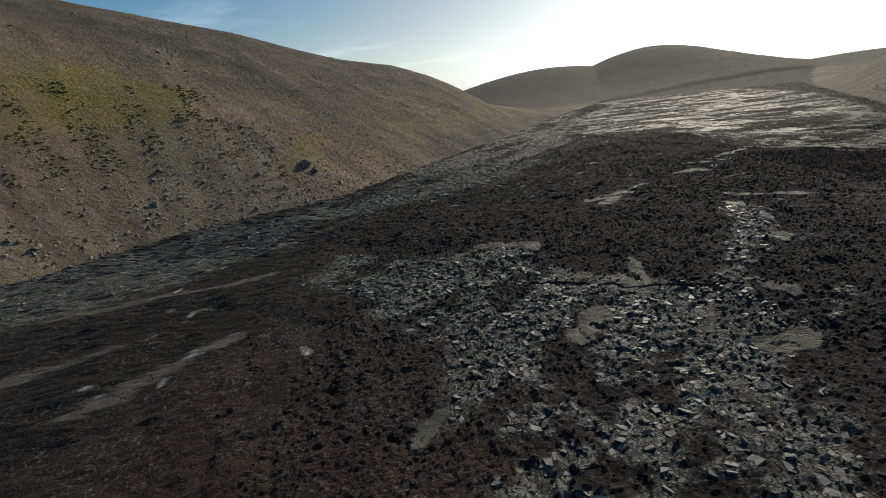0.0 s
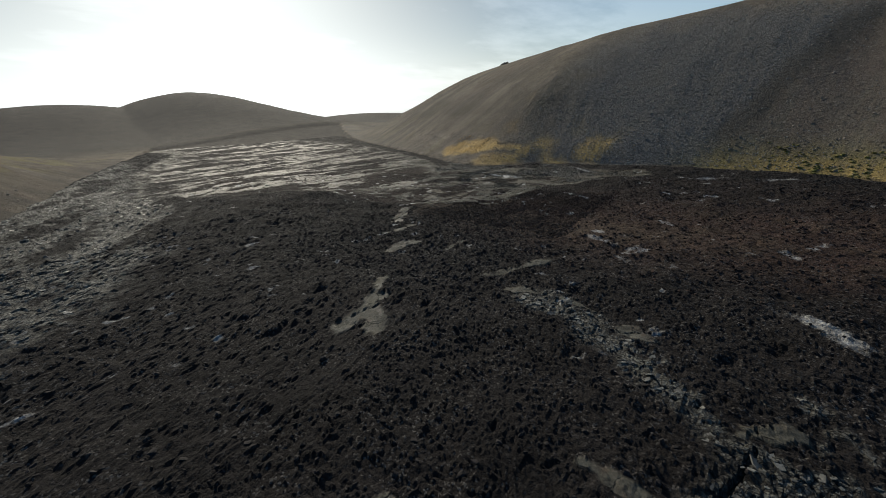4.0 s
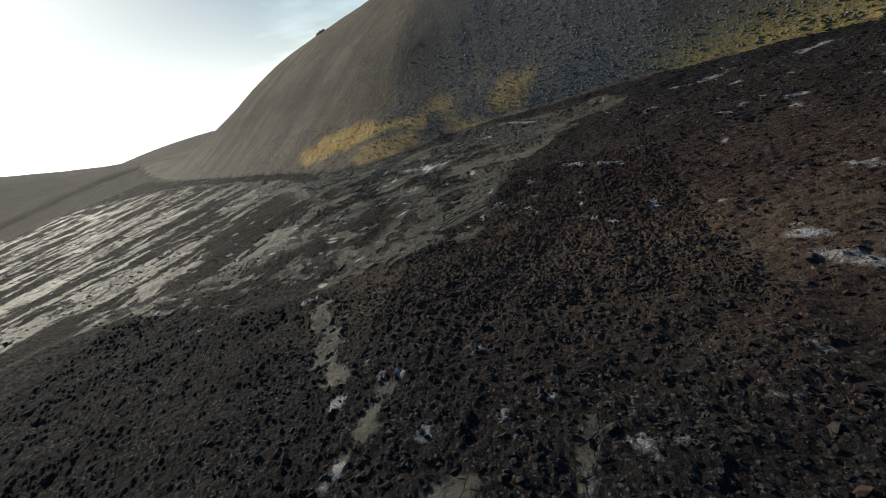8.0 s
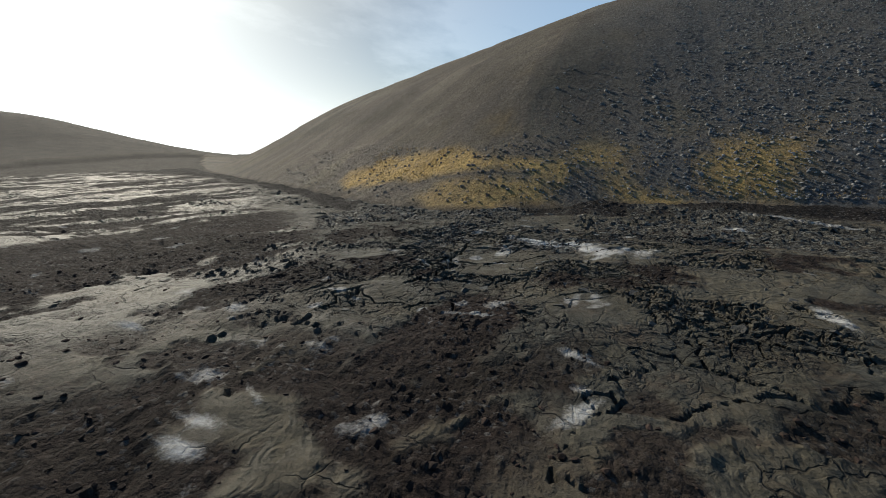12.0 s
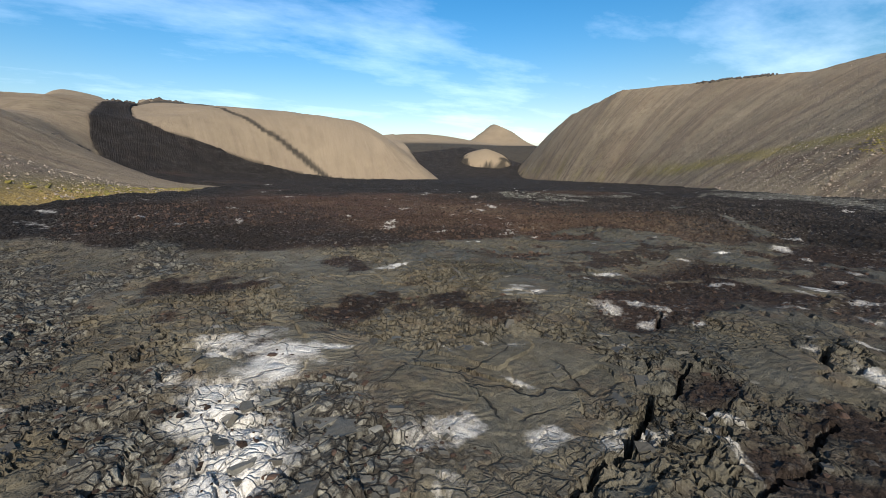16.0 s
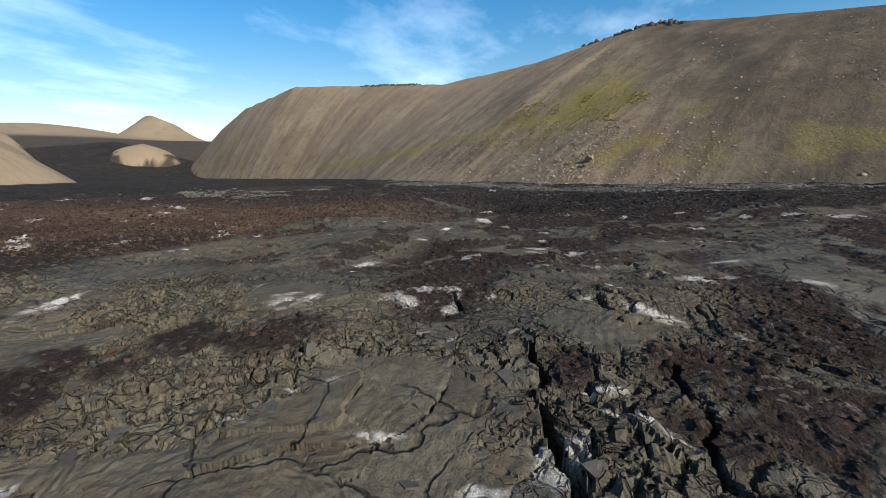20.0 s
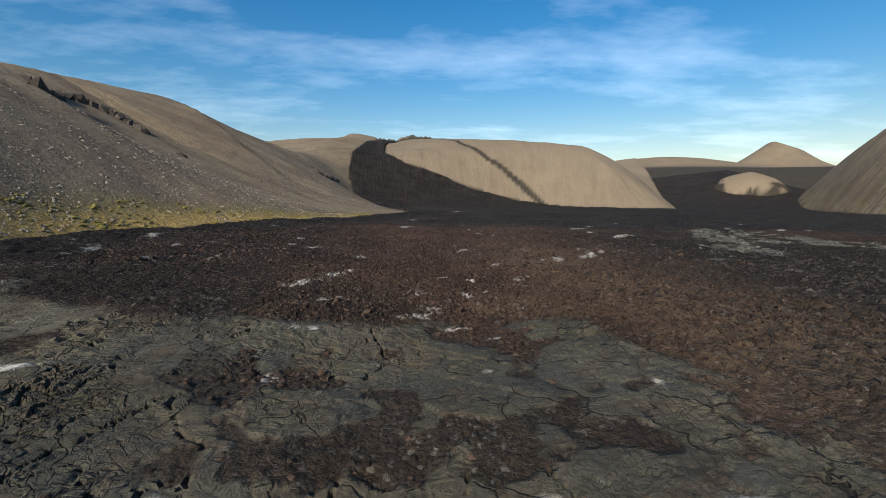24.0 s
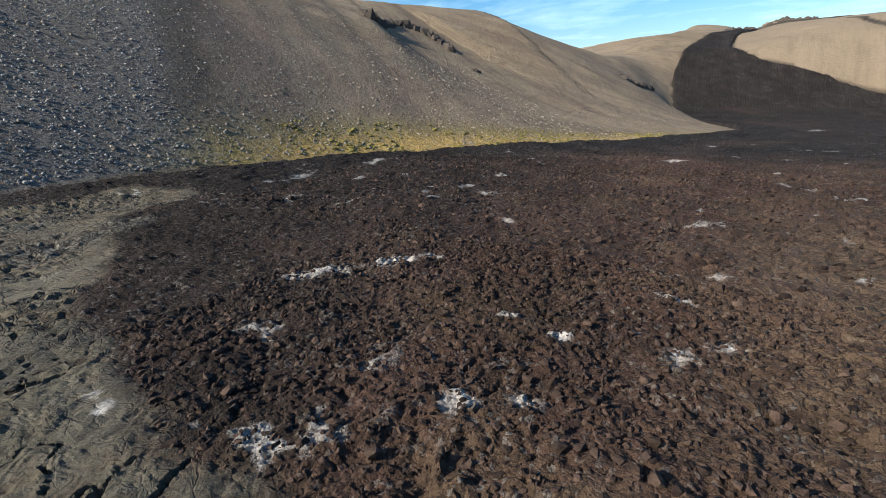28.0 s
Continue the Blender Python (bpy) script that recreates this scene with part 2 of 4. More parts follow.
    salt = k.math("MULTIPLY", k.ramp(salt, (-0.05, 0.0), (0.3, 0.22), (1.0, 0.9)), k.math("SUBTRACT", 1.0, k.math("MULTIPLY", split, 0.5)))
    col = k.mix(salt, col, (0.7, 0.69, 0.66))
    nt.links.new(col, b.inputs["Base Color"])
    smoothish = k.math("MAXIMUM", pah, slab)
    rough = k.mix(smoothish, (0.95, 0.95, 0.95), k.ramp(k.total((mid, 0.5), (own2, 0.5)), (0.3, 0.85), (0.75, 0.6)))
    rough = k.mix(sheet, rough, (0.6, 0.6, 0.6))
    rough = k.mix(salt, rough, (0.9, 0.9, 0.9))
    nt.links.new(rough, b.inputs["Roughness"])
    # relief, in metres
    lumps = k.total((far2, -0.05), (far3, -0.075), (far4, -0.055), (far5, -0.025), (lean3, 0.25), (lean4, 0.5), (lean5, 0.45), (fine, 0.08), (grain, 0.016))
    ropes = k.math("MULTIPLY", k.math("SINE", k.math("MULTIPLY", k.noise(0.55, 2, 0.45), 140.0)), k.ramp(k.noise(0.21, 3, 0.5), (0.5, 0.0), (0.6, 0.013)))
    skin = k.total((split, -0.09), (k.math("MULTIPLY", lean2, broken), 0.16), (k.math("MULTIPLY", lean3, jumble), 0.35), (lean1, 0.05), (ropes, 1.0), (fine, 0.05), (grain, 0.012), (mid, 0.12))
    shard = k.total((lean2, 0.35), (lean3, 0.5), (own3, 0.05), (k.ramp(rim3, (0.0, 0.0), (0.1, 1.0)), 0.05), (fine, 0.05), (grain, 0.012))
    high = k.mix(slab, k.mix(pah, lumps, skin), shard)
    nt.links.new(k.bump(high, 1.0, 1.0), b.inputs["Normal"])
    return m


def ground_material():
    m, nt, b = material("hillside", 0.95, 0.2)
    k = Nodes(nt)
    moss, straw, scree = k.attr("cover")
    tan, dark, rust = k.attr("tint")
    run = k.vec("slope")                       # metres along the foot, metres up the slope
    streak = k.noise(1.0, 5, 0.65, k.scaled(run, (0.16, 0.018, 0.0)))
    thin = k.noise(1.0, 5, 0.7, k.scaled(run, (0.7, 0.05, 0.0)))
    grit = k.noise(3.0, 7, 0.75)
    wide = k.noise(0.05, 5, 0.6)
    stones = k.cells(2.6, "Color")
    base = k.mix(k.ramp(wide, (0.35, 0.0), (0.65, 1.0)), (0.155, 0.126, 0.083), (0.27, 0.222, 0.15))
    base = k.mix(k.ramp(streak, (0.45, 0.0), (0.6, 0.75)), base, (0.09, 0.07, 0.054))
    base = k.mix(k.ramp(thin, (0.5, 0.0), (0.66, 0.65)), base, (0.27, 0.215, 0.16))
    base = k.mix(k.ramp(k.noise(0.3, 6, 0.75), (0.5, 0.0), (0.62, 0.6)), base, (0.085, 0.062, 0.045))
    base = k.mix(k.math("MULTIPLY", rust, k.ramp(thin, (0.4, 0.0), (0.65, 0.5))), base, (0.13, 0.07, 0.045))
    sand = k.mix(k.ramp(thin, (0.2, 0.0), (0.8, 1.0)), (0.185, 0.148, 0.106), (0.25, 0.202, 0.146))
    base = k.mix(tan, base, sand)
    rock = k.mix(k.ramp(grit, (0.35, 0.0), (0.7, 1.0)), (0.06, 0.057, 0.052), (0.2, 0.193, 0.18))
    base = k.mix(scree, base, rock)
    mossy = k.mix(k.ramp(grit, (0.35, 0.0), (0.65, 1.0)), (0.09, 0.08, 0.018), (0.27, 0.225, 0.052))
    base = k.mix(k.math("MULTIPLY", moss, k.ramp(thin, (0.3, 0.25), (0.6, 1.0))), base, mossy)
    # bright straw: the glow of backlit grass is put into this colour
    hay = k.mix(k.ramp(grit, (0.35, 0.0), (0.65, 1.0)), (0.42, 0.27, 0.08), (0.68, 0.46, 0.17))
    base = k.mix(k.math("MULTIPLY", straw, k.ramp(thin, (0.3, 0.3), (0.55, 1.0))), base, hay)
    base = k.mix(k.ramp(stones, (0.78, 0.0), (0.97, 0.55)), base, (0.27, 0.235, 0.195))
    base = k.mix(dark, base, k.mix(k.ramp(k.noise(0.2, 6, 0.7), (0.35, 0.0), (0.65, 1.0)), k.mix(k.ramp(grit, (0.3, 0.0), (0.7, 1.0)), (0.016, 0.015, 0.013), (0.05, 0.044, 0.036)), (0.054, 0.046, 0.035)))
    base = k.mix(k.ramp(grit, (0.3, 0.35), (0.55, 0.0)), base, (0.03, 0.024, 0.02))
    nt.links.new(base, b.inputs["Base Color"])
    n1 = k.bump(k.noise(0.7, 7, 0.75), 0.9, 0.8)
    n2 = k.bump(k.cells(2.9, "Distance"), 0.12, 0.35, n1)
    nt.links.new(k.bump(grit, 0.1, 0.8, n2), b.inputs["Normal"])
    return m


def stone_material(name, low, high, per_island, rough=0.85, spec=0.35):
    m, nt, b = material(name, rough, spec)
    k = Nodes(nt)
    grain = k.noise(7.0, 6, 0.7)
    r = k.island() if per_island else k.random()
    col = k.mix(k.ramp(r, (0.0, 0.0), (1.0, 1.0)), low, high)
    col = k.mix(k.ramp(grain, (0.35, 0.55), (0.65, 0.0)), col, tuple(c * 0.45 for c in low))
    nt.links.new(col, b.inputs["Base Color"])
    nt.links.new(k.bump(grain, 0.06, 0.7), b.inputs["Normal"])
    return m


MAT_LAVA = lava_material()
MAT_GROUND = ground_material()
MAT_SCREE = stone_material("scree_stone", (0.1, 0.097, 0.09), (0.38, 0.37, 0.345), False, 0.7)
MAT_SCREE_MASS = stone_material("scree_stone_mass", (0.1, 0.097, 0.09), (0.42, 0.41, 0.385), True, 0.7)
MAT_BOULDER = stone_material("brown_boulder", (0.13, 0.1, 0.075), (0.3, 0.25, 0.2), False)
MAT_BOULDER_MASS = stone_material("brown_stone_mass", (0.16, 0.13, 0.1), (0.38, 0.32, 0.26), True)
MAT_CLINKER = stone_material("clinker", (0.02, 0.014, 0.011), (0.1, 0.068, 0.053), False, 0.95, 0.2)
MAT_BLACK_MASS = stone_material("black_clinker_mass", (0.011, 0.0095, 0.009), (0.05, 0.042, 0.038), True, 0.9, 0.25)
MAT_CLINKER_MASS = stone_material("clinker_mass", (0.012, 0.008, 0.007), (0.082, 0.055, 0.043), True, 0.95, 0.2)
MAT_SLAB = stone_material("lava_crust", (0.045, 0.043, 0.038), (0.095, 0.092, 0.08), False, 0.62, 0.3)
MAT_SLAB_MASS = stone_material("lava_crust_mass", (0.05, 0.048, 0.042), (0.2, 0.196, 0.172), True, 0.55, 0.35)
MAT_CRAG = stone_material("crag", (0.035, 0.03, 0.027), (0.09, 0.075, 0.06), True, 0.9)
# blades coloured brighter too, for light shining through them
MAT_HAY = stone_material("dry_grass", (0.4, 0.26, 0.08), (0.68, 0.46, 0.17), True, 0.8)
MAT_MOSS = stone_material("moss", (0.1, 0.09, 0.02), (0.24, 0.2, 0.05), True, 0.9)

# ---- noise ----
def hash2(ix, iy, seed):
    h = (ix.astype(np.int64) * 374761393 + iy.astype(np.int64) * 668265263 + seed * 974634777) & 0xFFFFFFFF
    h = ((h ^ (h >> 13)) * 1274126177) & 0xFFFFFFFF
    return ((h ^ (h >> 16)) & 0xFFFFFF) / float(0x1000000)


def vnoise(x, y, seed=0):
    ix, iy = np.floor(x), np.floor(y)
    fx, fy = x - ix, y - iy
    fx, fy = fx * fx * (3 - 2 * fx), fy * fy * (3 - 2 * fy)
    a, b = hash2(ix, iy, seed), hash2(ix + 1, iy, seed)
    c, d = hash2(ix, iy + 1, seed), hash2(ix + 1, iy + 1, seed)
    return (a + (b - a) * fx) * (1 - fy) + (c + (d - c) * fx) * fy


def fbm(x, y, seed=0, octaves=3, gain=0.5):
    """About -1 to 1."""
    out, amp, tot = 0.0, 1.0, 0.0
    for n in range(octaves):
        out = out + amp * (vnoise(x * 2 ** n + 17.3 * n, y * 2 ** n - 9.1 * n, seed + n) * 2 - 1)
        tot += amp
        amp *= gain
    return out / tot


def cellular(x, y, size, seed):
    """Distances to the nearest and next cell (in cells), the way to the nearest and two random numbers of its own."""
    x, y = x / size, y / size
    ix, iy = np.floor(x), np.floor(y)
    f1, f2 = np.full(x.shape, 9.0), np.full(x.shape, 9.0)
    cx, cy, r = np.zeros(x.shape), np.zeros(x.shape), np.zeros(x.shape)
    for ox in (-1, 0, 1):
        for oy in (-1, 0, 1):
            gx, gy = ix + ox, iy + oy
            h = hash2(gx, gy, seed)
            px, py = gx + 0.15 + 0.7 * h - x, gy + 0.15 + 0.7 * ((h * 7919.0) % 1.0) - y
            d = px * px + py * py
            near = d < f1
            f2 = np.where(near, f1, np.minimum(f2, d))
            f1 = np.where(near, d, f1)
            cx, cy, r = np.where(near, px, cx), np.where(near, py, cy), np.where(near, h, r)
    return np.sqrt(f1), np.sqrt(f2), cx, cy, (r * 331.7) % 1.0, (r * 1733.3) % 1.0


# ---- the lie of the land ----
def line_field(x, y, pts):
    """Distance to an open line of (x, y, ...) points, the side (+1 left of its way) and the further values along it."""
    best = np.full(x.shape, 1e18)
    side = np.zeros(x.shape)
    more = np.zeros((len(pts[0]) - 2,) + x.shape)
    for p, q in zip(pts, pts[1:]):
        dx, dy = q[0] - p[0], q[1] - p[1]
        s = np.clip(((x - p[0]) * dx + (y - p[1]) * dy) / (dx * dx + dy * dy), 0, 1)
        d = (x - p[0] - s * dx) ** 2 + (y - p[1] - s * dy) ** 2
        near = d < best
        best = np.where(near, d, best)
        side = np.where(near, np.sign(dx * (y - p[1]) - dy * (x - p[0])), side)
        for n in range(len(more)):
            more[n] = np.where(near, p[2 + n] + s * (q[2 + n] - p[2 + n]), more[n])
    return np.sqrt(best), side, more


def inside(x, y, ring):
    """Metres inside a closed ring of points, negative outside."""
    d, _, _ = line_field(x, y, ring + ring[:1])
    odd = np.zeros(x.shape, bool)
    for (ax, ay), (bx, by) in zip(ring, ring[1:] + ring[:1]):
        if ay != by:
            odd ^= ((ay > y) != (by > y)) & (x < (bx - ax) * (y - ay) / (by - ay) + ax)
    return np.where(odd, d, -d)


def smooth(lo, hi, v):
    s = np.clip((v - lo) / (hi - lo), 0, 1)
    return s * s * (3 - 2 * s)


def rounded(pts, times=2):
    """An open line with its corners cut, which keeps its ends."""
    for _ in range(times):
        out = [pts[0]]
        for p, q in zip(pts, pts[1:]):
            out += [(0.75 * p[0] + 0.25 * q[0], 0.75 * p[1] + 0.25 * q[1]), (0.25 * p[0] + 0.75 * q[0], 0.25 * p[1] + 0.75 * q[1])]
        pts = out + [pts[-1]]
    return pts


def with_length(pts):
    pts = rounded(pts)
    out, at = [], 0.0
    for n, p in enumerate(pts):
        if n:
            at += math.hypot(p[0] - pts[n - 1][0], p[1] - pts[n - 1][1])
        out.append((p[0], p[1], at))
    return out


# feet of the hills, with the lava on their left
FOOT_A = with_length([(75, 235), (42, 180), (17, 128), (2, 98), (-9, 82), (-16, 69), (-23, 62), (-36, 54), (-46, 38), (-78, 10), (-135, -45), (-165, -108), (-205, -180), (-240, -226), (-300, -256), (-420, -290)])
FOOT_B = with_length([(60, -310), (57, -267), (70, -215), (74, -176), (74, -150), (60, -106), (47, -62), (48, -48), (62, -17), (70, 0), (81, 14), (85, 31), (86, 47), (86.3, 61), (84, 70), (83, 77), (87.5, 88), (98, 104), (120, 142), (150, 190), (190, 240)])
FOOT_C = with_length([(-190, -330), (-150, -240), (-125, -190), (-96, -157), (-28, -181), (-12, -183), (13, -185), (35, -186), (50, -188), (57, -202), (54, -232), (48, -270), (45, -310)])
CREST_A = [(62, 238, -0.4), (30, 215, 5.0), (7, 190, 10.3), (-3, 178, 20.1), (-15, 168, 23.8), (-30, 155, 26.0), (-57, 140, 34.7), (-88, 121, 42.2), (-115, 102, 49.5), (-150, 60, 45.7), (-167, 10, 41.5), (-198, -51, 48.9), (-214, -104, 54.0), (-235, -160, 44.8), (-285, -215, 40.0), (-420, -262, 38.0)]
CREST_B = [(78, -330, 50), (82, -268, 47), (90, -215, 34), (97, -165, 27), (94, -130, 23.8), (112, -112, 30.2), (129, -92, 38.2), (146, -36, 35.1), (150, -8, 36.8), (147, 30, 36.9), (145, 68, 33.2), (165, 95, 32.8), (190, 135, 30.7), (222, 202, 8.2), (260, 260, 5.0)]
CREST_C = [(-110, -330, 38), (-82, -238, 38.6), (-55, -240, 41.1), (-34, -246, 43.5), (5, -262, 45.6), (40, -300, 52.3)]
# x, y, height, half-widths of far rounded hills
PEAKS = [(183, 420, 34.3, 75, 120), (105, 458, 29, 120, 115), (480, 760, 24.0, 150, 90), (620, 640, 19.1, 200, 120), (350, 690, 30.0, 60, 60), (-487, -507, 43.0, 45, 45), (88, -395, 13.7, 45, 60), (-290, -450, 18, 110, 50)]


def floor_of_valley(x, y):
    z = 0.0301 * (x - 58) - 0.0021 * (y - 55)
    z = z * smooth(900, 200, np.hypot(x - 30, y - 30))
    front = np.interp(y - 0.51 * (x - 53) + 4 * fbm(x / 30, y / 30, 3, 2), (-420, -300, -230, -190, -172, -158, -145, -122), (52, 48, 38, 26.3, 17, 8.5, 3, 0))
    z = z + front * smooth(-120, -20, x) * smooth(150, 85, x)
    return z + 37 * smooth(45, 250, -(x + 150) * 0.48 - (y + 150) * 0.88) * smooth(-40, -120, x)


def hill(x, y, base, foot, crest):
    df, sf, (along,) = line_field(x, y, foot)
    dc, sc, (zc,) = line_field(x, y, crest)
    u = df / (df + dc + 1e-6)
    up = np.clip(zc - base, 0, None)
    gully = fbm((along + 9 * fbm(x / 35, y / 35, 33, 3)) / 11.0, df / 45.0, 31, 5, 0.6) * smooth(0, 12, df) * smooth(0, 10, up)
    rise = 1.22 * u - 0.22 * u ** 3
    if foot is FOOT_B:
        k = smooth(LOBE - 10, LOBE - 75, along) * smooth(LOBE - 150, LOBE - 108, along)
        rise = rise * (1 - k) + u ** 1.7 * k
    back = np.clip(1 - (dc / 160) ** 2 * 0.35, 0.2, 1) * smooth(900, 250, dc)
    h = up * np.where(sc > 0, rise, back) + (0.5 if foot is FOOT_B else 0.9) * gully * np.where(sc > 0, 1 - u ** 4, 0)
    if foot is FOOT_B:
        h = h * (1 - 0.2 * smooth(26, 2, df) * smooth(LOBE + 18, LOBE + 40, along))
        h = h + 0.35 * smooth(LOBE - 5.5, LOBE - 1.0, along + 0.28 * df) * smooth(LOBE + 40, LOBE + 8, along) * smooth(0, 5, df) * smooth(62, 30, df)
    return np.where(sf < 0, h, 0), np.where(sf < 0, along, 0), np.where(sf < 0, df, 0)


def s_of(foot, x, y):
    return float(line_field(np.array([float(x)]), np.array([float(y)]), foot)[2][0][0])


LOBE = s_of(FOOT_B, 85.6, 34.5)          # metres along the foot at which the scree fan ends in a bank


def land(x, y, more=False):
    base = floor_of_valley(x, y)
    parts = [hill(x, y, base, foot, crest) for foot, crest in ((FOOT_A, CREST_A), (FOOT_B, CREST_B), (FOOT_C, CREST_C))]
    h = np.max([p[0] for p in parts], 0)
    for px, py, top, wx, wy in PEAKS:
        h = np.maximum(h, top * np.exp(-((x - px) / wx) ** 2 - ((y - py) / wy) ** 2))
    island = 15 * np.clip(1 - np.hypot((0.75 * (x + 230) - 0.66 * (y + 256)) / 24, (0.66 * (x + 230) + 0.75 * (y + 256)) / 20), 0, 1) ** 0.4
    h = np.maximum(h, island)
    z = base + h + 0.35 * fbm(x / 14, y / 14, 5, 3) * smooth(0, 4, h)
    return (z, parts) if more else z


def steps(parts):
    """Coordinates from a start and (end, step) pairs."""
    out, at = [np.array([float(parts[0])])], parts[0]
    for end, step in parts[1:]:
        n = max(1, round(abs(end - at) / step))
        out.append(np.linspace(at, end, n + 1)[1:])
        at = end
    return np.concatenate(out)


def mesh_from(name, co, faces, mat, shade_smooth=False):
    """A mesh from arrays of places and of faces with one number of corners."""
    me = bpy.data.meshes.new(name)
    co, faces = np.asarray(co, np.float32), np.asarray(faces, np.int32)
    me.vertices.add(len(co))
    me.vertices.foreach_set("co", co.ravel())
    me.loops.add(faces.size)
    me.loops.foreach_set("vertex_index", faces.ravel())
    me.polygons.add(len(faces))
    me.polygons.foreach_set("loop_start", np.arange(0, faces.size, faces.shape[1], dtype=np.int32))
    me.polygons.foreach_set("use_smooth", np.full(len(faces), shade_smooth))
    me.update(calc_edges=True)
    me.materials.append(mat)
    return me


def colours(me, name, r, g, b):
    a = me.attributes.new(name, "FLOAT_COLOR", "POINT")
    a.data.foreach_set("color", np.stack([r, g, b, np.ones_like(r)], -1).astype(np.float32).ravel())


def lava_in(x, y):
    """Metres inside the lava's edge (negative outside)."""
    d = np.full(x.shape, 1e9)
    for foot in (FOOT_A, FOOT_B, FOOT_C):
        df, sf, _ = line_field(x, y, foot)
        d = np.minimum(d, df * sf)
    return np.minimum(d, 262 - y)


class Lookup:
    """A smooth field worked out once on a coarse grid."""

    def __init__(self, fun, x0, x1, y0, y1, step):
        self.x0, self.y0, self.step = x0, y0, step
        gx, gy = np.meshgrid(np.arange(x0, x1 + step, step), np.arange(y0, y1 + step, step))
        self.v = fun(gx, gy)

    def __call__(self, x, y):
        fx = np.clip((x - self.x0) / self.step, 0, self.v.shape[1] - 1.001)
        fy = np.clip((y - self.y0) / self.step, 0, self.v.shape[0] - 1.001)
        i, j = fx.astype(int), fy.astype(int)
        fx, fy = fx - i, fy - j
        v = self.v
        return (v[j, i] * (1 - fx) + v[j, i + 1] * fx) * (1 - fy) + (v[j + 1, i] * (1 - fx) + v[j + 1, i + 1] * fx) * fy


EDGE = Lookup(lava_in, -300, 220, -360, 300, 2.0)


# ---- ground: one sheet to the horizon ----
def build_ground():
    xs = steps([-5000, (-2000, 600), (-900, 100), (-420, 30), (-220, 5), (-130, 2), (165, 1.4), (260, 2.5), (420, 6), (900, 30), (2000, 100), (5000, 600)])
    ys = steps([-5000, (-2000, 600), (-900, 100), (-560, 30), (-300, 5), (-150, 2), (200, 1.4), (260, 2.5), (520, 6), (1000, 30), (2000, 100), (5000, 600)])
    x, y = np.meshgrid(xs, ys)
    z, ((ha, sa, ua), (hb, sb, ub), (hc, sc, uc)) = land(x, y, True)
    edge = lava_in(x, y)
    z = z - 1.2 * smooth(-0.5, 4, edge)
    n = np.arange(x.size).reshape(x.shape)
    faces = np.stack([n[:-1, :-1], n[:-1, 1:], n[1:, 1:], n[1:, :-1]], -1).reshape(-1, 4)
    me = mesh_from("ground", np.stack([x, y, z], -1).reshape(-1, 3), faces, MAT_GROUND, True)
    on_a, on_b, on_c = (ha > 0.02) & (ha >= hb), (hb > 0.02) & (hb > ha), (hc > 0.02) & (hc > hb) & (hc > ha)
    rag = fbm(x / 6, y / 6, 71, 4)
    up = np.where(on_a, ua, np.where(on_b, ub, uc))
    along = np.where(on_a, sa, np.where(on_b, sb + 2000, sc + 4000))
    # moss and dry grass
    moss = np.exp(-((x + 58) / 13) ** 2 - ((y - 78) / 9) ** 2) * on_a * 2.2
    band = np.interp(sa, (200, 209, 219, 242, 273, 321, 405), (36, 32, 25, 21.4, 17.8, 8.4, 3))
    moss = moss + 1.0 * on_a * smooth(4.2, 0.8, np.abs(ua - band) + 2.5 * rag) * smooth(200, 208, sa) * smooth(400, 300, sa)
    moss = moss + 0.8 * on_a * smooth(-0.2, 0.3, rag) * smooth(205, 185, sa) * smooth(4, 10, ua) * smooth(34, 20, ua)
    moss = moss + 0.35 * on_a * smooth(0.15, 0.4, rag) * smooth(230, 300, sa) * smooth(16, 4, ua)
    s1, s2, s3, s4 = s_of(FOOT_B, 48, -55), s_of(FOOT_B, 86, 40), s_of(FOOT_B, 86, 57), s_of(FOOT_B, 87, 68)
    moss = moss + 0.9 * smooth(9, 2, ub) * smooth(s1, s1 + 25, sb) * smooth(s2 + 4, s2 - 10, sb) * on_b
    s5, s6 = s_of(FOOT_B, 99, 88), s_of(FOOT_B, 112, 116)
    mid, half = np.interp(sb, (390, 396, 408, 421), (5.0, 6.6, 6.6, 3.4)), np.interp(sb, (390, 400, 408, 418, 424), (0.4, 0.7, 2.3, 2.3, 0.3))
    straw = 1.6 * smooth(1.3, 0.8, np.abs(ub - mid) / half + 0.5 * rag) * smooth(389, 392, sb) * smooth(425, 421, sb) * on_b
    straw = straw + 0.85 * smooth(-0.05, 0.25, rag) * smooth(9, 3, ub - 3 * rag) * smooth(s2 - 4, s3, sb) * smooth(s5, s4, sb) * on_b
    straw = straw + 0.3 * smooth(0.0, 0.3, rag) * smooth(1.2, 0.6, np.abs(ub - 13 - 6 * np.sin(sb / 9)) / 6) * smooth(s4 - 4, s4 + 3, sb) * smooth(s4 + 22, s4 + 12, sb) * on_b
    straw = straw + 0.5 * smooth(5, 1, ub) * smooth(s1, s1 + 20, sb) * smooth(s2, s2 - 20, sb) * on_b
    moss = moss + 0.16 * smooth(40, 8, ub) * smooth(0.05, 0.4, rag) * smooth(s2 - 10, s3, sb) * on_b
    scree = smooth(62, 40, ub - 9 * rag) * smooth(LOBE - 3, LOBE, sb + 0.28 * ub + rag) * smooth(80, 54, y + 8 * rag) * on_b
    scree = np.maximum(scree, 0.35 * smooth(45, 20, ub) * smooth(s1 + 30, s2 - 10, sb) * on_b)
    scree = np.maximum(scree, 0.5 * smooth(10, 2, ub - 5 * rag) * smooth(s3, s6, sb) * on_b * (ub < 5))
    scree = np.clip(scree, 0, 1) * (1 - np.clip(straw, 0, 0.8))
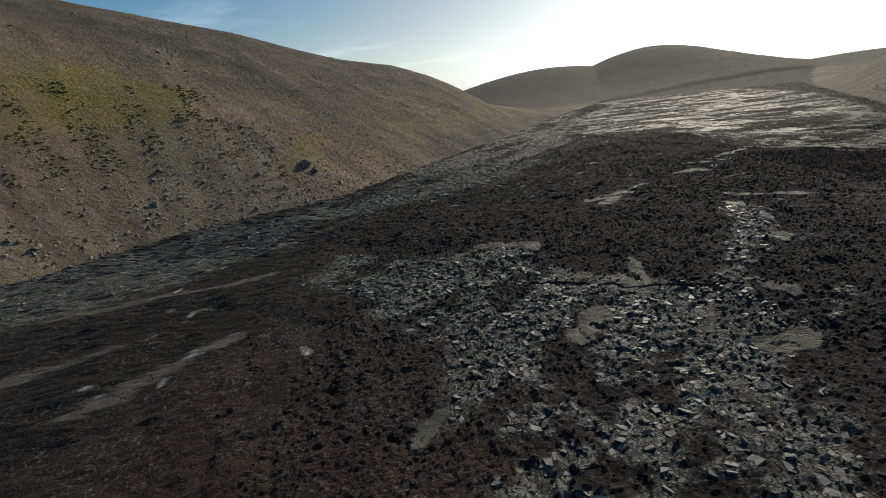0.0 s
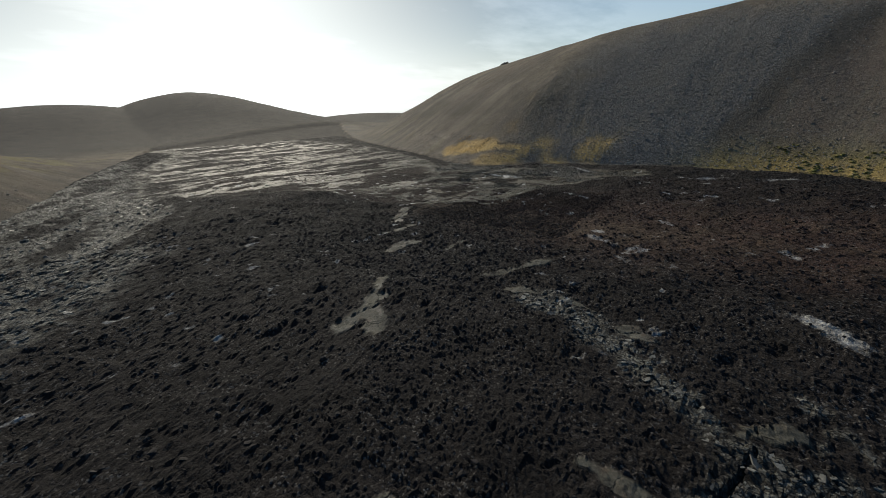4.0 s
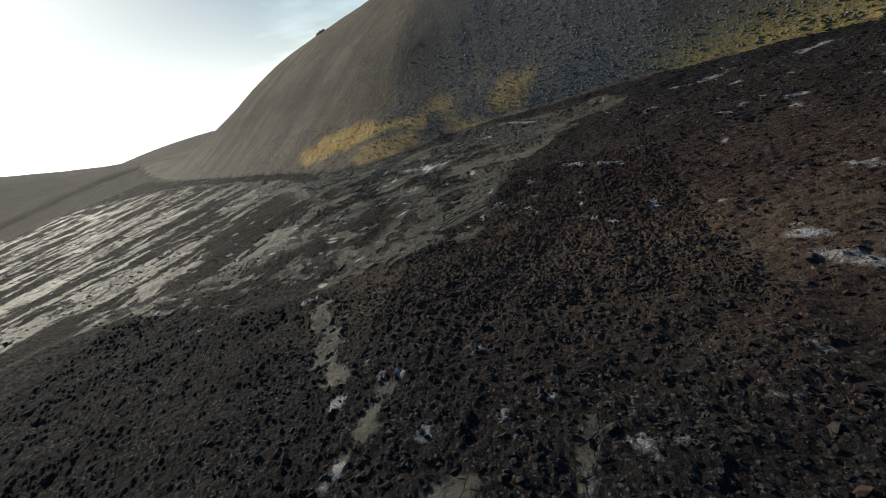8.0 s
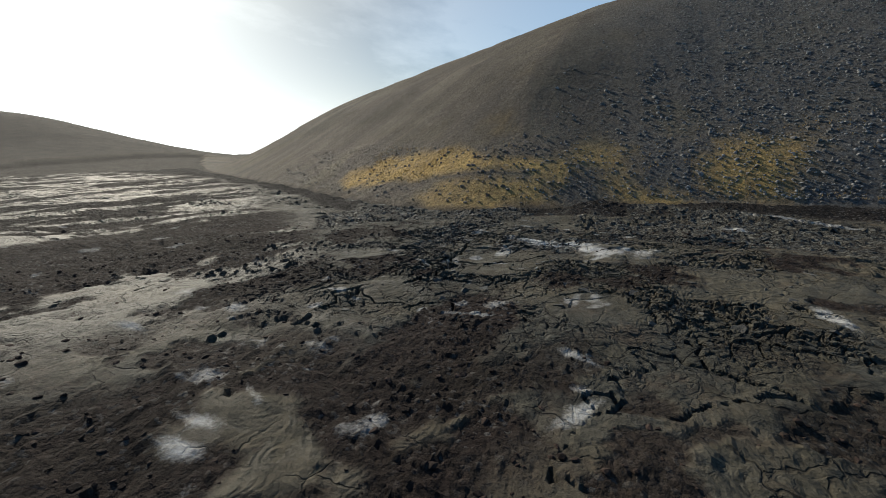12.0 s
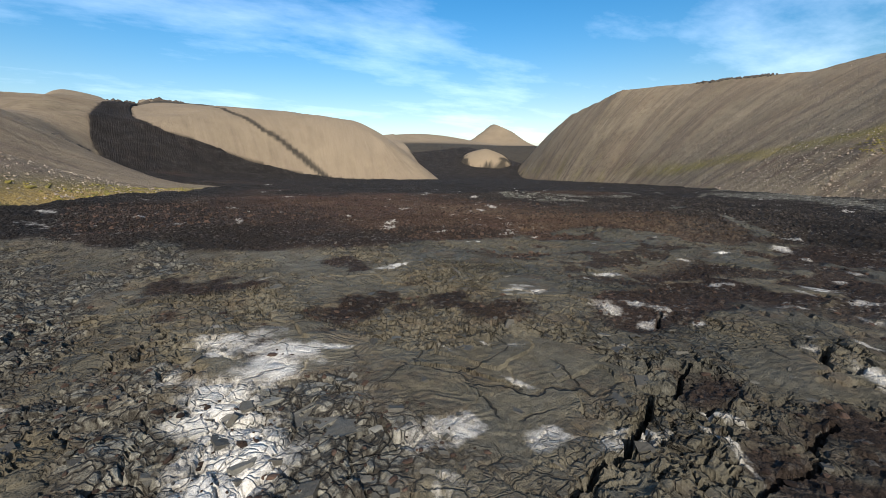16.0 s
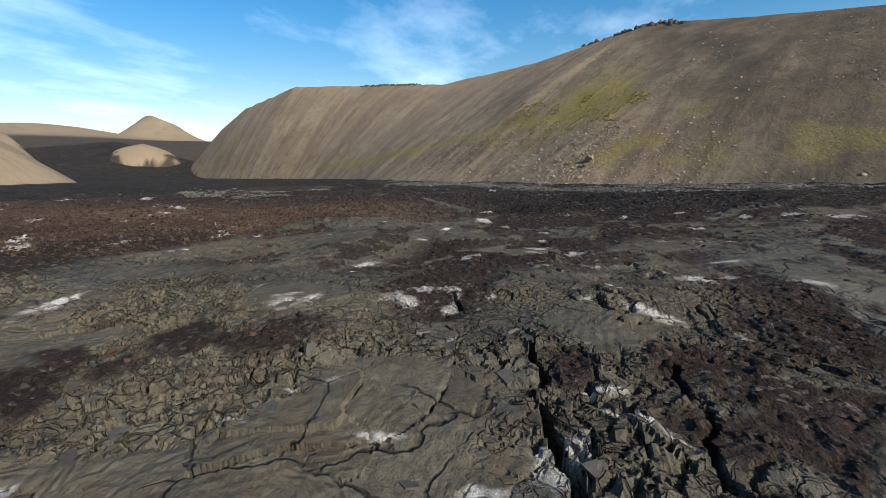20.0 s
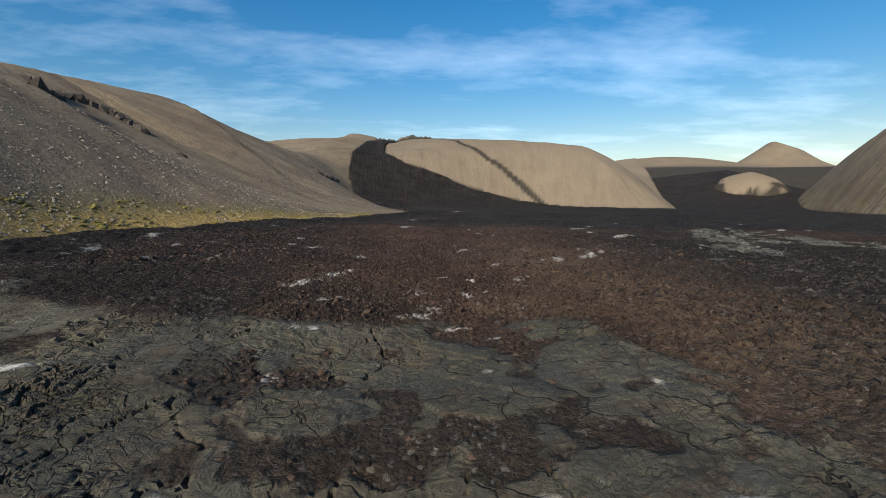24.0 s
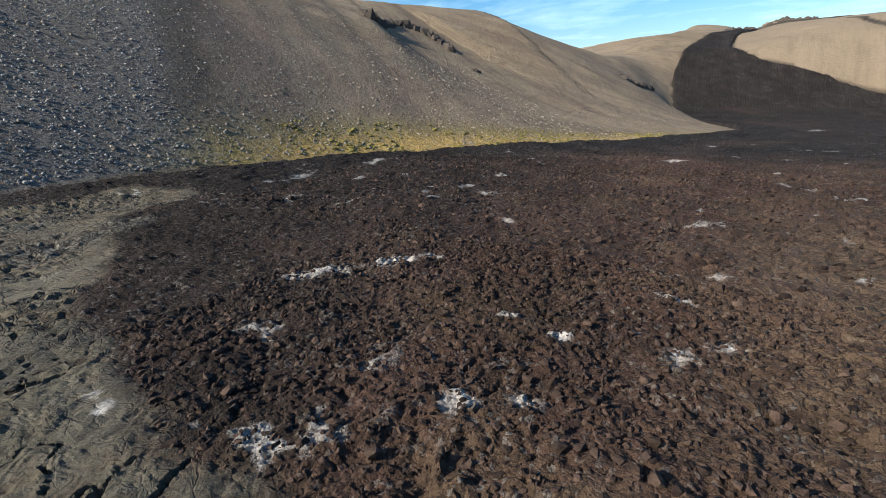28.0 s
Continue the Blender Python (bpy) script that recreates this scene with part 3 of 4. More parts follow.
    # far hills take the scree tone for their backlit shade, not for stones
    scree = np.maximum(scree, 0.65 * smooth(240, 290, y))
    tan = smooth(10, 40, hc) * 0.6 + 0.75 * on_c + 0.35 * smooth(-60, -130, x) * on_a * smooth(0, 25, ua)
    tan = tan + 0.32 * on_b * smooth(s2, s1 - 20, sb) + 0.6 * ((y < -330) | (x < -260))
    tan = tan + 0.75 * (np.hypot(x + 230, y + 256) < 24)
    tan = np.clip(tan + 0.2 * rag, 0, 1)
    # a narrow dribble of lava down the pale hill, and the dark head of the flow
    dl, _, _ = line_field(x, y, [(12, -240), (5.5, -223), (-1.6, -212), (-7, -204.5), (-15, -200), (-23.5, -192.7), (-28.4, -186), (-32, -180)])
    dark = smooth(2.6, 1.4, dl - 0.8 * rag) * on_c
    dl, _, _ = line_field(x, y, [(-6, -254), (12, -262), (36, -287), (60, -290)])
    dark = np.maximum(dark, smooth(6, 3.5, dl - 2 * rag))
    # fan margin coloured dark for the shaded side of its bank
    bank_shade = smooth(LOBE - 3, LOBE - 1.5, sb + 0.28 * ub + rag) * smooth(LOBE + 3, LOBE + 1, sb + 0.28 * ub + rag) * smooth(3, 8, ub) * smooth(60, 45, ub) * on_b
    dark = np.maximum(dark, 0.7 * bank_shade)
    # hill A beyond y 84 darkened: its shade against the sun put into colour
    dark = np.maximum(dark, (0.65 + 0.4 * rag) * on_a * smooth(84, 104, y))
    dark = dark * (1 - 0.75 * np.clip(moss, 0, 1) * on_a)
    # far hills' backlit shade is put into the colour here too
    dark = np.maximum(dark, 0.8 * smooth(225, 275, y))
    # upper right-hand slopes: dark ground, with their backlit shade put into colour too
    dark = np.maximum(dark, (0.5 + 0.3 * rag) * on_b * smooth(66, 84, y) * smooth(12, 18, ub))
    dark = np.maximum(dark, (0.4 + 0.3 * rag) * smooth(LOBE - 3, LOBE + 2, sb + 0.28 * ub) * smooth(6, 14, ub) * on_b * (1 - 0.65 * scree))
    dark = np.maximum(dark, smooth(16, 9, np.abs(x - 50 - 5 * rag)) * smooth(-255, -275, y) * (y > -420) * (1 - on_c))
    far_lava = smooth(-4, -1, lava_in(x, y)) * (hb < 1) * (ha < 1)
    dark = np.clip(np.maximum(dark, far_lava * (edge > 0)), 0, 1) * (np.hypot(x + 230, y + 256) > 20 - 10 * rag)
    dark = dark * (1 - (x < -180) * smooth(-370, -400, y))
    rust = np.clip(0.4 + 0.9 * fbm(x / 25, y / 25, 12, 3), 0, 1)
    flat = [v.ravel() * 1.0 for v in (np.clip(moss * (0.75 + 0.6 * rag), 0, 1), np.clip(straw, 0, 1), scree, tan, dark, rust)]
    colours(me, "cover", *flat[:3])
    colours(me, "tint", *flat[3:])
    slope = me.attributes.new("slope", "FLOAT_VECTOR", "POINT")
    slope.data.foreach_set("vector", np.stack([along, up, 0 * up], -1).astype(np.float32).ravel())
    return tagged(new("ground", me), "brown gravel hillsides with moss and dry grass", "ground", kind="structure")


ground = build_ground()

# ---- lava: zones of its crust ----
ROPY = [(78, 40.6), (74.4, 43), (73.4, 47.4), (70, 48.8), (67, 49.3), (64.6, 50.6), (63.3, 52.1), (61, 52.6), (59, 52.3), (57.6, 53.6), (55.5, 53.9), (53, 53.5), (51, 53.2), (48, 53.6), (47.6, 54.7), (48.6, 56.8), (46.8, 58.3), (45.5, 59.8), (45, 62), (44.5, 64), (43.5, 68), (43, 73), (44.5, 79), (44, 85), (41, 88.5), (35.5, 92), (31, 99), (28, 112), (45, 160), (85, 225), (115, 250), (138, 215), (118, 150), (98, 114), (88, 92), (81, 72), (85, 62), (85.5, 50), (82.5, 43)]
DARK = [(42, 84), (48, 79), (52, 73), (57, 69.6), (60, 61.5), (55.5, 62.3), (52, 62.6), (47, 63), (42, 66)]
SHORE = [(-60, 18), (-46, 26), (-33, 29), (-19, 39), (-11, 54), (2, 60.3), (9, 66), (20, 82), (31, 98), (28, 112), (60, 200), (20, 200), (-30, 120), (-70, 50)]
PLATY_1 = [(0, 34), (6, 34), (7, 29), (11, 26), (15, 23.5), (19.5, 29), (23.6, 39.5), (25.5, 36), (22, 29), (21, 22), (17, 18), (14, 13.5), (13.4, 11), (11, 8), (4, 4), (0, 9), (-1, 20), (-6, 26), (-12, 32), (-11, 39.5), (-5, 36)]
PLATY_2 = [(31, 98), (36, 91.5), (45, 86), (49, 79.5), (53, 74.5), (58, 72), (64, 73), (72, 80), (84, 96), (97, 112), (118, 150), (138, 215), (115, 250), (85, 215), (45, 150), (29, 112)]
PLATY_3 = [(73, 82), (68, 72), (70, 66), (68, 60), (69, 52), (72, 44), (76, 41), (82, 52), (85, 62), (84, 72), (90, 90)]
# ends and half-widths of single tongues of smooth grey crust
TONGUES = [(18.9, 45.3, 14.6, 44.3, 0.7), (17.9, 45.2, 15.4, 42.6, 0.9), (21, 47.4, 18.5, 45.6, 0.35), (29.8, 51.5, 26.6, 51.9, 0.75), (42.1, 62.9, 35.4, 58.3, 0.65), (38.5, 60.4, 36.6, 59.9, 0.6), (12.2, 28.7, 11.9, 25.6, 0.4), (0.2, 33.2, 2.4, 34.7, 0.5), (2.4, 34.7, 6.6, 33.1, 0.55), (-18.3, 17.6, -13.9, 24.3, 0.75), (-25.8, 21.2, -21, 24.5, 0.45), (-36, 40.6, -24.8, 38.1, 0.6), (26.4, 41.2, 31.9, 38.5, 0.45), (34.2, 55.4, 30.8, 55.9, 0.6), (32.3, 47.5, 30.3, 47.8, 0.45), (-30, 30, -15, 35, 0.5), (-1.9, 13.3, -1, 15, 0.45), (9.9, 26.1, 11.3, 24.6, 0.8), (17.2, 24.0, 18.5, 22.2, 0.6), (16.3, 19.0, 14.8, 18.0, 0.8), (7.2, 28, 8.3, 27.2, 0.6), (13.5, 21.5, 12.5, 20, 0.5), (22.6, 28.8, 23.4, 30.2, 0.8), (24.6, 38.6, 25.2, 36.8, 0.6), (25.3, 34.6, 24.7, 32.3, 0.35), (8, 22.5, 6, 20, 0.8)]
# pale mineral crusts: x, y, half-length, half-width, turn in degrees
SALTS = [(71.3, 62.1, 0.9, 0.55, 100), (71.1, 63.5, 0.7, 0.5, 60), (72.2, 64.6, 1.0, 0.5, 100), (72.5, 66.5, 1.0, 0.4, 70), (67.8, 65.0, 0.3, 0.06, 90), (67.5, 67.0, 0.4, 0.08, 95), (69.9, 63.1, 0.6, 0.1, 150), (62.2, 65.4, 0.5, 0.28, 80), (61.9, 70.9, 0.9, 0.22, 55), (63.2, 72.5, 0.7, 0.16, 35), (61.3, 69.9, 0.3, 0.2, 60), (59.1, 72.7, 0.5, 0.25, 80), (56.9, 74.1, 0.6, 0.16, 90), (59.5, 75.3, 0.5, 0.25, 60), (54.1, 68.1, 0.9, 0.16, 90), (57.7, 62.4, 0.8, 0.16, 150), (64.3, 56.9, 0.7, 0.18, 10), (65.8, 69.7, 0.4, 0.05, 90), (66.6, 70.2, 0.6, 0.06, 60), (66.9, 70.5, 0.3, 0.05, 60), (70.5, 68.4, 0.25, 0.08, 60), (68.2, 72.9, 0.5, 0.25, 100), (69, 56.1, 0.5, 0.1, 20), (61.3, 67.5, 0.2, 0.1, 0),
         (58.6, 47, 1.1, 0.4, 50), (57.4, 45.2, 1.0, 0.35, 50), (56.2, 43.8, 0.6, 0.3, 40), (48, 46.6, 0.55, 0.4, 150), (48.4, 42.9, 0.5, 0.3, 0), (51.3, 50.5, 0.25, 0.2, 0), (50.2, 49.8, 0.3, 0.15, 20), (51.2, 49, 0.2, 0.15, 0), (51.8, 46.9, 0.3, 0.1, 30), (50.5, 47, 0.25, 0.1, 30), (49, 45.9, 0.3, 0.1, 0), (52.2, 54.1, 0.4, 0.12, 20), (51.1, 55, 0.4, 0.12, 20), (39.5, 36.7, 1.5, 0.45, 50), (42.5, 38.2, 1.0, 0.35, 60), (47, 45.4, 0.5, 0.25, 40), (28.3, 21.2, 2.2, 0.5, 45), (22, -0.5, 3.4, 0.6, 45), (35, 33.2, 1.0, 0.4, 50), (48.4, 59.6, 0.25, 0.1, 80), (-8, 4, 2.2, 0.5, 40), (2.2, 5.6, 1.8, 0.5, 60), (-15, 3, 1.6, 0.4, 60), (76.7, 32.6, 2.0, 0.4, 110), (76.8, 23.7, 2.0, 0.4, 110), (69.2, 39.8, 1.0, 0.3, 140), (60.8, 31.1, 0.6, 0.3, 0), (56.4, 36.9, 0.4, 0.2, 0), (52.4, 8, 1.2, 0.4, 30), (44.7, 14, 1.0, 0.35, 20), (47.5, 39.7, 0.3, 0.2, 0), (41.4, 22.5, 0.8, 0.3, 40), (54.6, 68.9, 0.9, 0.14, 95), (45.9, 65, 0.6, 0.25, 60), (55.8, 68.6, 0.6, 0.1, 60), (81, 53, 2.2, 0.25, 55), (77.8, 57, 0.8, 0.2, 60), (62.4, 73.8, 0.6, 0.2, 40), (60.2, 70.6, 0.3, 0.2, 60), (48.9, 63.5, 0.5, 0.12, 150), (53.6, 74.5, 0.6, 0.16, 90), (26.5, 6, 3, 0.5, 45), (39.5, -11, 2.5, 0.6, 45), (35.7, -60, 4, 1, 60), (59.5, 62.5, 0.4, 0.1, 70)]
GAPS = [[(63.4, 69.3), (64.3, 68.75), (65, 68.75), (65.4, 68.95), (66.1, 68.75), (66.9, 69.0), (67.8, 69.25), (69.3, 69.4), (70.2, 69.6), (71.2, 69.7)], [(67.6, 67.0), (67.9, 66.4), (68.3, 65.8), (68.8, 65.3)], [(64.7, 70.9), (65.6, 70.9), (66.4, 71.1), (67.0, 70.75), (67.6, 70.9)], [(61.1, 70.1), (61.7, 70.1), (62.2, 70.4)], [(61.3, 66.5), (61.8, 66.6), (62.3, 67.0)], [(55.2, 57.8), (54.9, 57.3), (54.6, 56.6), (54.8, 55.8), (55.2, 54.3)], [(54.5, 53.8), (53.8, 55.4), (53.1, 56.3), (52.3, 56.8), (51.7, 57.4), (51.3, 57.9)], [(54.5, 56.7), (53.6, 57.1), (52.9, 57.7)], [(54.0, 56.5), (53.1, 56.8), (52.5, 57.2), (52.2, 57.7)], [(5, 26.8), (7.6, 26.2), (9.9, 25.6), (10.2, 24.9), (12.4, 24.8), (13.3, 24.5), (14.5, 24.0), (16.5, 23.5)], [(70.7, 70.6), (71.4, 71.1), (72.3, 71.3)]]


def zones(x, y):
    w = fbm(x / 3.5, y / 3.5, 41, 4) * 1.1
    fine = fbm(x / 0.9, y / 0.9, 47, 3)
    patch = fbm(x / 5.5, y / 5.5, 53, 3)
    pah = smooth(-0.35, 0.35, np.minimum(ROPY_IN(x, y), EDGE(x, y) - 4) + w)
    pah = pah * smooth(0.5, 0.34, patch + 0.3 * fine - 0.15 * smooth(60, 66, x))
    pah = pah * (1 - 0.85 * smooth(62, 57, x + w) * smooth(0.12, 0.26, fbm(x / 1.7, y / 1.7, 56, 4) + 0.15 * fine))
    pah = pah * (1 - smooth(-1, 1.5, DARK_IN(x, y) + w) * smooth(-0.2, 0.02, fbm(x / 2.2, y / 2.2, 54, 4) + 0.2 * fine))
    tongue = np.zeros(x.shape)
    lobes = fbm(x / 1.3, y / 1.3, 48, 3)
    for ax, ay, bx, by, half in TONGUES:
        d, _, _ = line_field(x, y, [(ax, ay), (bx, by)])
        tongue = np.maximum(tongue, smooth(half, half * 0.75, d + half * (0.55 * fine + 0.9 * lobes) + 0.15 * w))
    pah = np.maximum(pah, tongue)
    run, across = 0.6 * x + 0.8 * y, 0.8 * x - 0.6 * y
    streaky = fbm(across / 2.6, run / 11.0, 58, 4)
    platy = PLATY_1_IN(x, y)
    slab = smooth(-0.6, 1.2, platy + 1.6 * w) * smooth(0.12, -0.12, streaky + 0.55 * fine - 0.25)
    # smooth sheets that lie across the valley's open end, their glancing shine painted pale
    over = smooth(-1, 2, PLATY_2_IN(x, y) + w)
    layer = fbm((0.14 * x + 0.99 * y) / 2.4, (0.99 * x - 0.14 * y) / 13.0, 59, 4)
    sheet = over * smooth(-0.02, -0.16, layer + 0.3 * fine + 0.25 * fbm(x / 4, y / 4, 66, 3))
    pah = pah * (1 - over) + np.maximum(sheet, 0.0) * over
    slab = np.maximum(slab, smooth(-2.5, 2.5, SHORE_IN(x, y) + 2.5 * w) * smooth(0.3, 0.0, streaky + 0.5 * fine))
    slab = np.maximum(slab, 0.9 * smooth(-0.4, 0.8, PLATY_3_IN(x, y) + w) * smooth(0.25, 0.0, patch + 0.3 * fine))
    pah = pah * (1 - 0.9 * over * smooth(0.0, 0.45, fine + 0.6 * fbm(x / 2.2, y / 2.2, 60, 3)))
    return np.clip(pah, 0, 1), np.clip(slab, 0, 1) * (1 - tongue) * (1 - over), w, fine, sheet


ROPY_IN, DARK_IN, SHORE_IN, PLATY_1_IN, PLATY_2_IN, PLATY_3_IN = (Lookup(lambda x, y, r=r: inside(x, y, r), -60, 160, -60, 220, 1.0) for r in (ROPY, DARK, SHORE, PLATY_1, PLATY_2, PLATY_3))


def lift(x, y):
    """Rubble stands proud of the smooth basin; the bumps and sags fit heights sighted from the camera."""
    z = 0.25 - 0.36 * smooth(-2.5, 4, inside(x, y, ROPY)) * smooth(110, 85, y)
    for px, py, dz, w in ((41, 99, 1.5, 22), (7, 41, 0.4, 7), (16, 17, -0.8, 7), (21, 48, 0.7, 10), (36, 55, 0.65, 9), (50, 46, 0.1, 6), (68, 49, -0.3, 4), (50, 60, 0.35, 5)):
        z = z + dz * np.exp(-((x - px) ** 2 + (y - py) ** 2) / w ** 2)
    return z


LIFT_AT = Lookup(lift, -60, 160, -60, 220, 1.0)
FLOOR_AT = Lookup(floor_of_valley, -300, 220, -360, 300, 2.0)


def lava_shape(x, y, parts=False):
    pah, slab, w, fine, sheet = zones(x, y)
    jx, jy = fbm(x / 0.3, y / 0.3, 62, 2), fbm(x / 0.3 + 31, y / 0.3, 68, 2)
    bx, by = fbm(x / 1.5, y / 1.5, 61, 3), fbm(x / 1.5 + 50, y / 1.5, 67, 3)
    wx, wy = x + 0.5 * bx + 0.1 * jx, y + 0.5 * by + 0.1 * jy
    swell = 0.35 * fbm(x / 9, y / 9, 73, 3) + 0.14 * fbm(x / 3, y / 3, 79, 2)
    # creased lumps at four sizes
    c1 = np.abs(fbm(wx / 1.9, wy / 1.9, 181, 2))
    c2 = np.abs(fbm(wx / 0.8, wy / 0.8, 183, 2))
    c3 = np.abs(fbm((x + 0.2 * bx) / 0.36 + 0.3 * jx, (y + 0.2 * by) / 0.36 + 0.3 * jy, 187, 2))
    # rubble of clinker
    f1, f2, fx, fy, r, q = cellular(wx, wy, 0.55, 83)
    rubble = 0.1 * (r - 0.3) * np.clip(1.15 - (f1 / 0.6) ** 2, 0, 1) + 0.1 * (fx * (q - 0.5) + fy * (r - 0.5))
    g1, g2, gx1, gy1, gr, gq = cellular(wx * 1.01 + 0.05 * jy, wy, 0.22, 89)
    rubble = rubble + 0.14 * (gr - 0.3) * np.clip(1.2 - (g1 / 0.55) ** 2, -0.3, 1) + 0.08 * (gx1 * (gq - 0.5) + gy1 * (gr - 0.5))
    rubble = rubble + 0.17 * fbm(x / 2.1, y / 2.1, 97, 2) - 0.22 * smooth(0.3, 0.75, fbm(x / 1.9, y / 1.9, 98, 3)) + 0.08 * c2 + 0.1 * c3
    # smooth crust: creased lobes, a few wide cracks, folds
    p1, p2, px, py, pr, pq = cellular(x + 1.5 * bx + 0.12 * jx, y + 1.5 * by + 0.12 * jy, 2.6, 107)
    crack = np.exp(-((p2 - p1) / 0.03) ** 2) * smooth(0.55, 0.8, pq + 0.3 * fine)
    broken = smooth(0.5, 0.7, vnoise(x / 3.5, y / 3.5, 113) + 0.12 * fine + 0.32 * smooth(59, 66, x)) * (0.2 + 0.8 * smooth(57, 63, x))
    jumble = smooth(0.5, 0.66, vnoise(x / 2.2, y / 2.2, 117) + 0.1 * smooth(63, 69, x)) * broken * (0.25 + 0.75 * smooth(57, 63, x))
    s1, s2, sx, sy, sr, sq = cellular(x + 0.55 * bx + 0.09 * jx, y + 0.55 * by + 0.09 * jy, 0.62, 109)
    shards = (0.06 + 0.12 * jumble) * (sx * (sr - 0.5) + sy * (sq - 0.5)) + (0.02 + 0.06 * jumble) * (sr - 0.5)
    shards = (shards - (0.06 + 0.1 * jumble) * smooth(0.1, 0.03, s2 - s1) * smooth(0.15, 0.4, sq + 0.4 * jumble)) * broken
    k1, k2, kx, ky, kr, kq = cellular(x + 0.3 * bx + 0.2 * jx, y + 0.3 * by + 0.2 * jy, 0.27, 111)
    shards = shards + (0.08 * (kr - 0.5) + 0.16 * (kx * (kr - 0.5) + ky * (kq - 0.5)) - 0.06 * smooth(0.12, 0.03, k2 - k1)) * jumble
    fold = np.sin((8.0 * (x * 0.5 + y * 0.6) + 12.0 * fbm(x / 2.6, y / 2.6, 127, 3)) * 2.6) * smooth(0.5, 0.65, vnoise(x / 3.1, y / 3.1, 131))
    crust = 0.14 * (px * (pr - 0.5) + py * (pq - 0.5)) - 0.26 * crack + 0.006 * fold + shards
    crust = crust + 0.4 * rubble * smooth(63, 58, x) * smooth(0.4, 0.6, vnoise(x / 2.6, y / 2.6, 133)) + 0.1 * c1 + (0.05 + 0.01 * broken) * c2 + 0.015 * c3 + 0.012 * fine
    # broken tilted plates
    t1, t2, tx, ty, tr, tq = cellular(wx + 0.3 * bx, wy - 0.3 * by, 0.75, 139)
    tilt = 0.24 * (tx * (tr - 0.5) + ty * (tq - 0.5)) + 0.11 * (tr - 0.4) - 0.12 * smooth(0.12, 0.03, t2 - t1) + 0.05 * c2 + 0.04 * c3
    tilt = tilt + 0.06 * (gr - 0.4) + 0.1 * (gx1 * (gq - 0.5) + gy1 * (gr - 0.5))
    z = rubble * (1 - 0.4 * smooth(-1, 2, ROPY_IN(x, y))) * (1 - pah) + crust * pah
    z = z * (1 - slab) + (tilt + 0.3 * crust) * slab + swell
    gap = np.zeros(x.shape)
    close = ((x > 44) & (x < 84) & (y > 50) & (y < 76)) | ((x > 3) & (x < 19) & (y > 21) & (y < 29))
    gx, gy = x[close], y[close]
    deep = np.zeros(gx.shape)
    for n, g in enumerate(GAPS):
        d, _, _ = line_field(gx + 0.12 * fbm(gx / 0.3, gy / 0.3, 149, 2), gy + 0.12 * fbm(gx / 0.3, gy / 0.3, 151, 2), g)
        half = (0.075, 0.05, 0.06, 0.08, 0.05, 0.05, 0.05, 0.04, 0.04, 0.12, 0.06)[n]
        deep = np.maximum(deep, smooth(half, half * 0.4, d) * (0.8, 0.4, 0.3, 0.6, 0.4, 0.2, 0.25, 0.15, 0.2, 0.4, 0.4)[n])
    gap[close] = deep
    z = z - 0.9 * gap
    edge = EDGE(x, y)
    z = z + FLOOR_AT(x, y) + LIFT_AT(x, y) + 0.4 * smooth(7, 1.5, edge + 0.8 * w) * (1 - 1.6 * smooth(64, 70, y) * smooth(72, 78, x)) - 2.6 * smooth(1.2, -1.5, edge + 0.8 * w)
    if not parts:
        return z
    # low-x crust and the sheets turn paler: glancing sun shine put into colour
    rand_shine = np.where(slab > 0.5, tr, (pr * 0.5 + sr * 0.5) * (0.25 + 0.75 * np.maximum(smooth(59, 66, x), smooth(44, 34, x))))
    rand_shine = np.maximum(rand_shine, 0.6 * sheet)
    return z, pah * (1 - slab), slab, w, fine, rand_shine, crack, broken, jumble, sheet


FINE = [(60, 76, 57, 75, 0.042), (39, 60, 41, 58, 0.06), (-8, 30, 6, 40, 0.12), (46, 60, 58, 66, 0.07)]       # patches of closer mesh: x0, x1, y0, y1, step


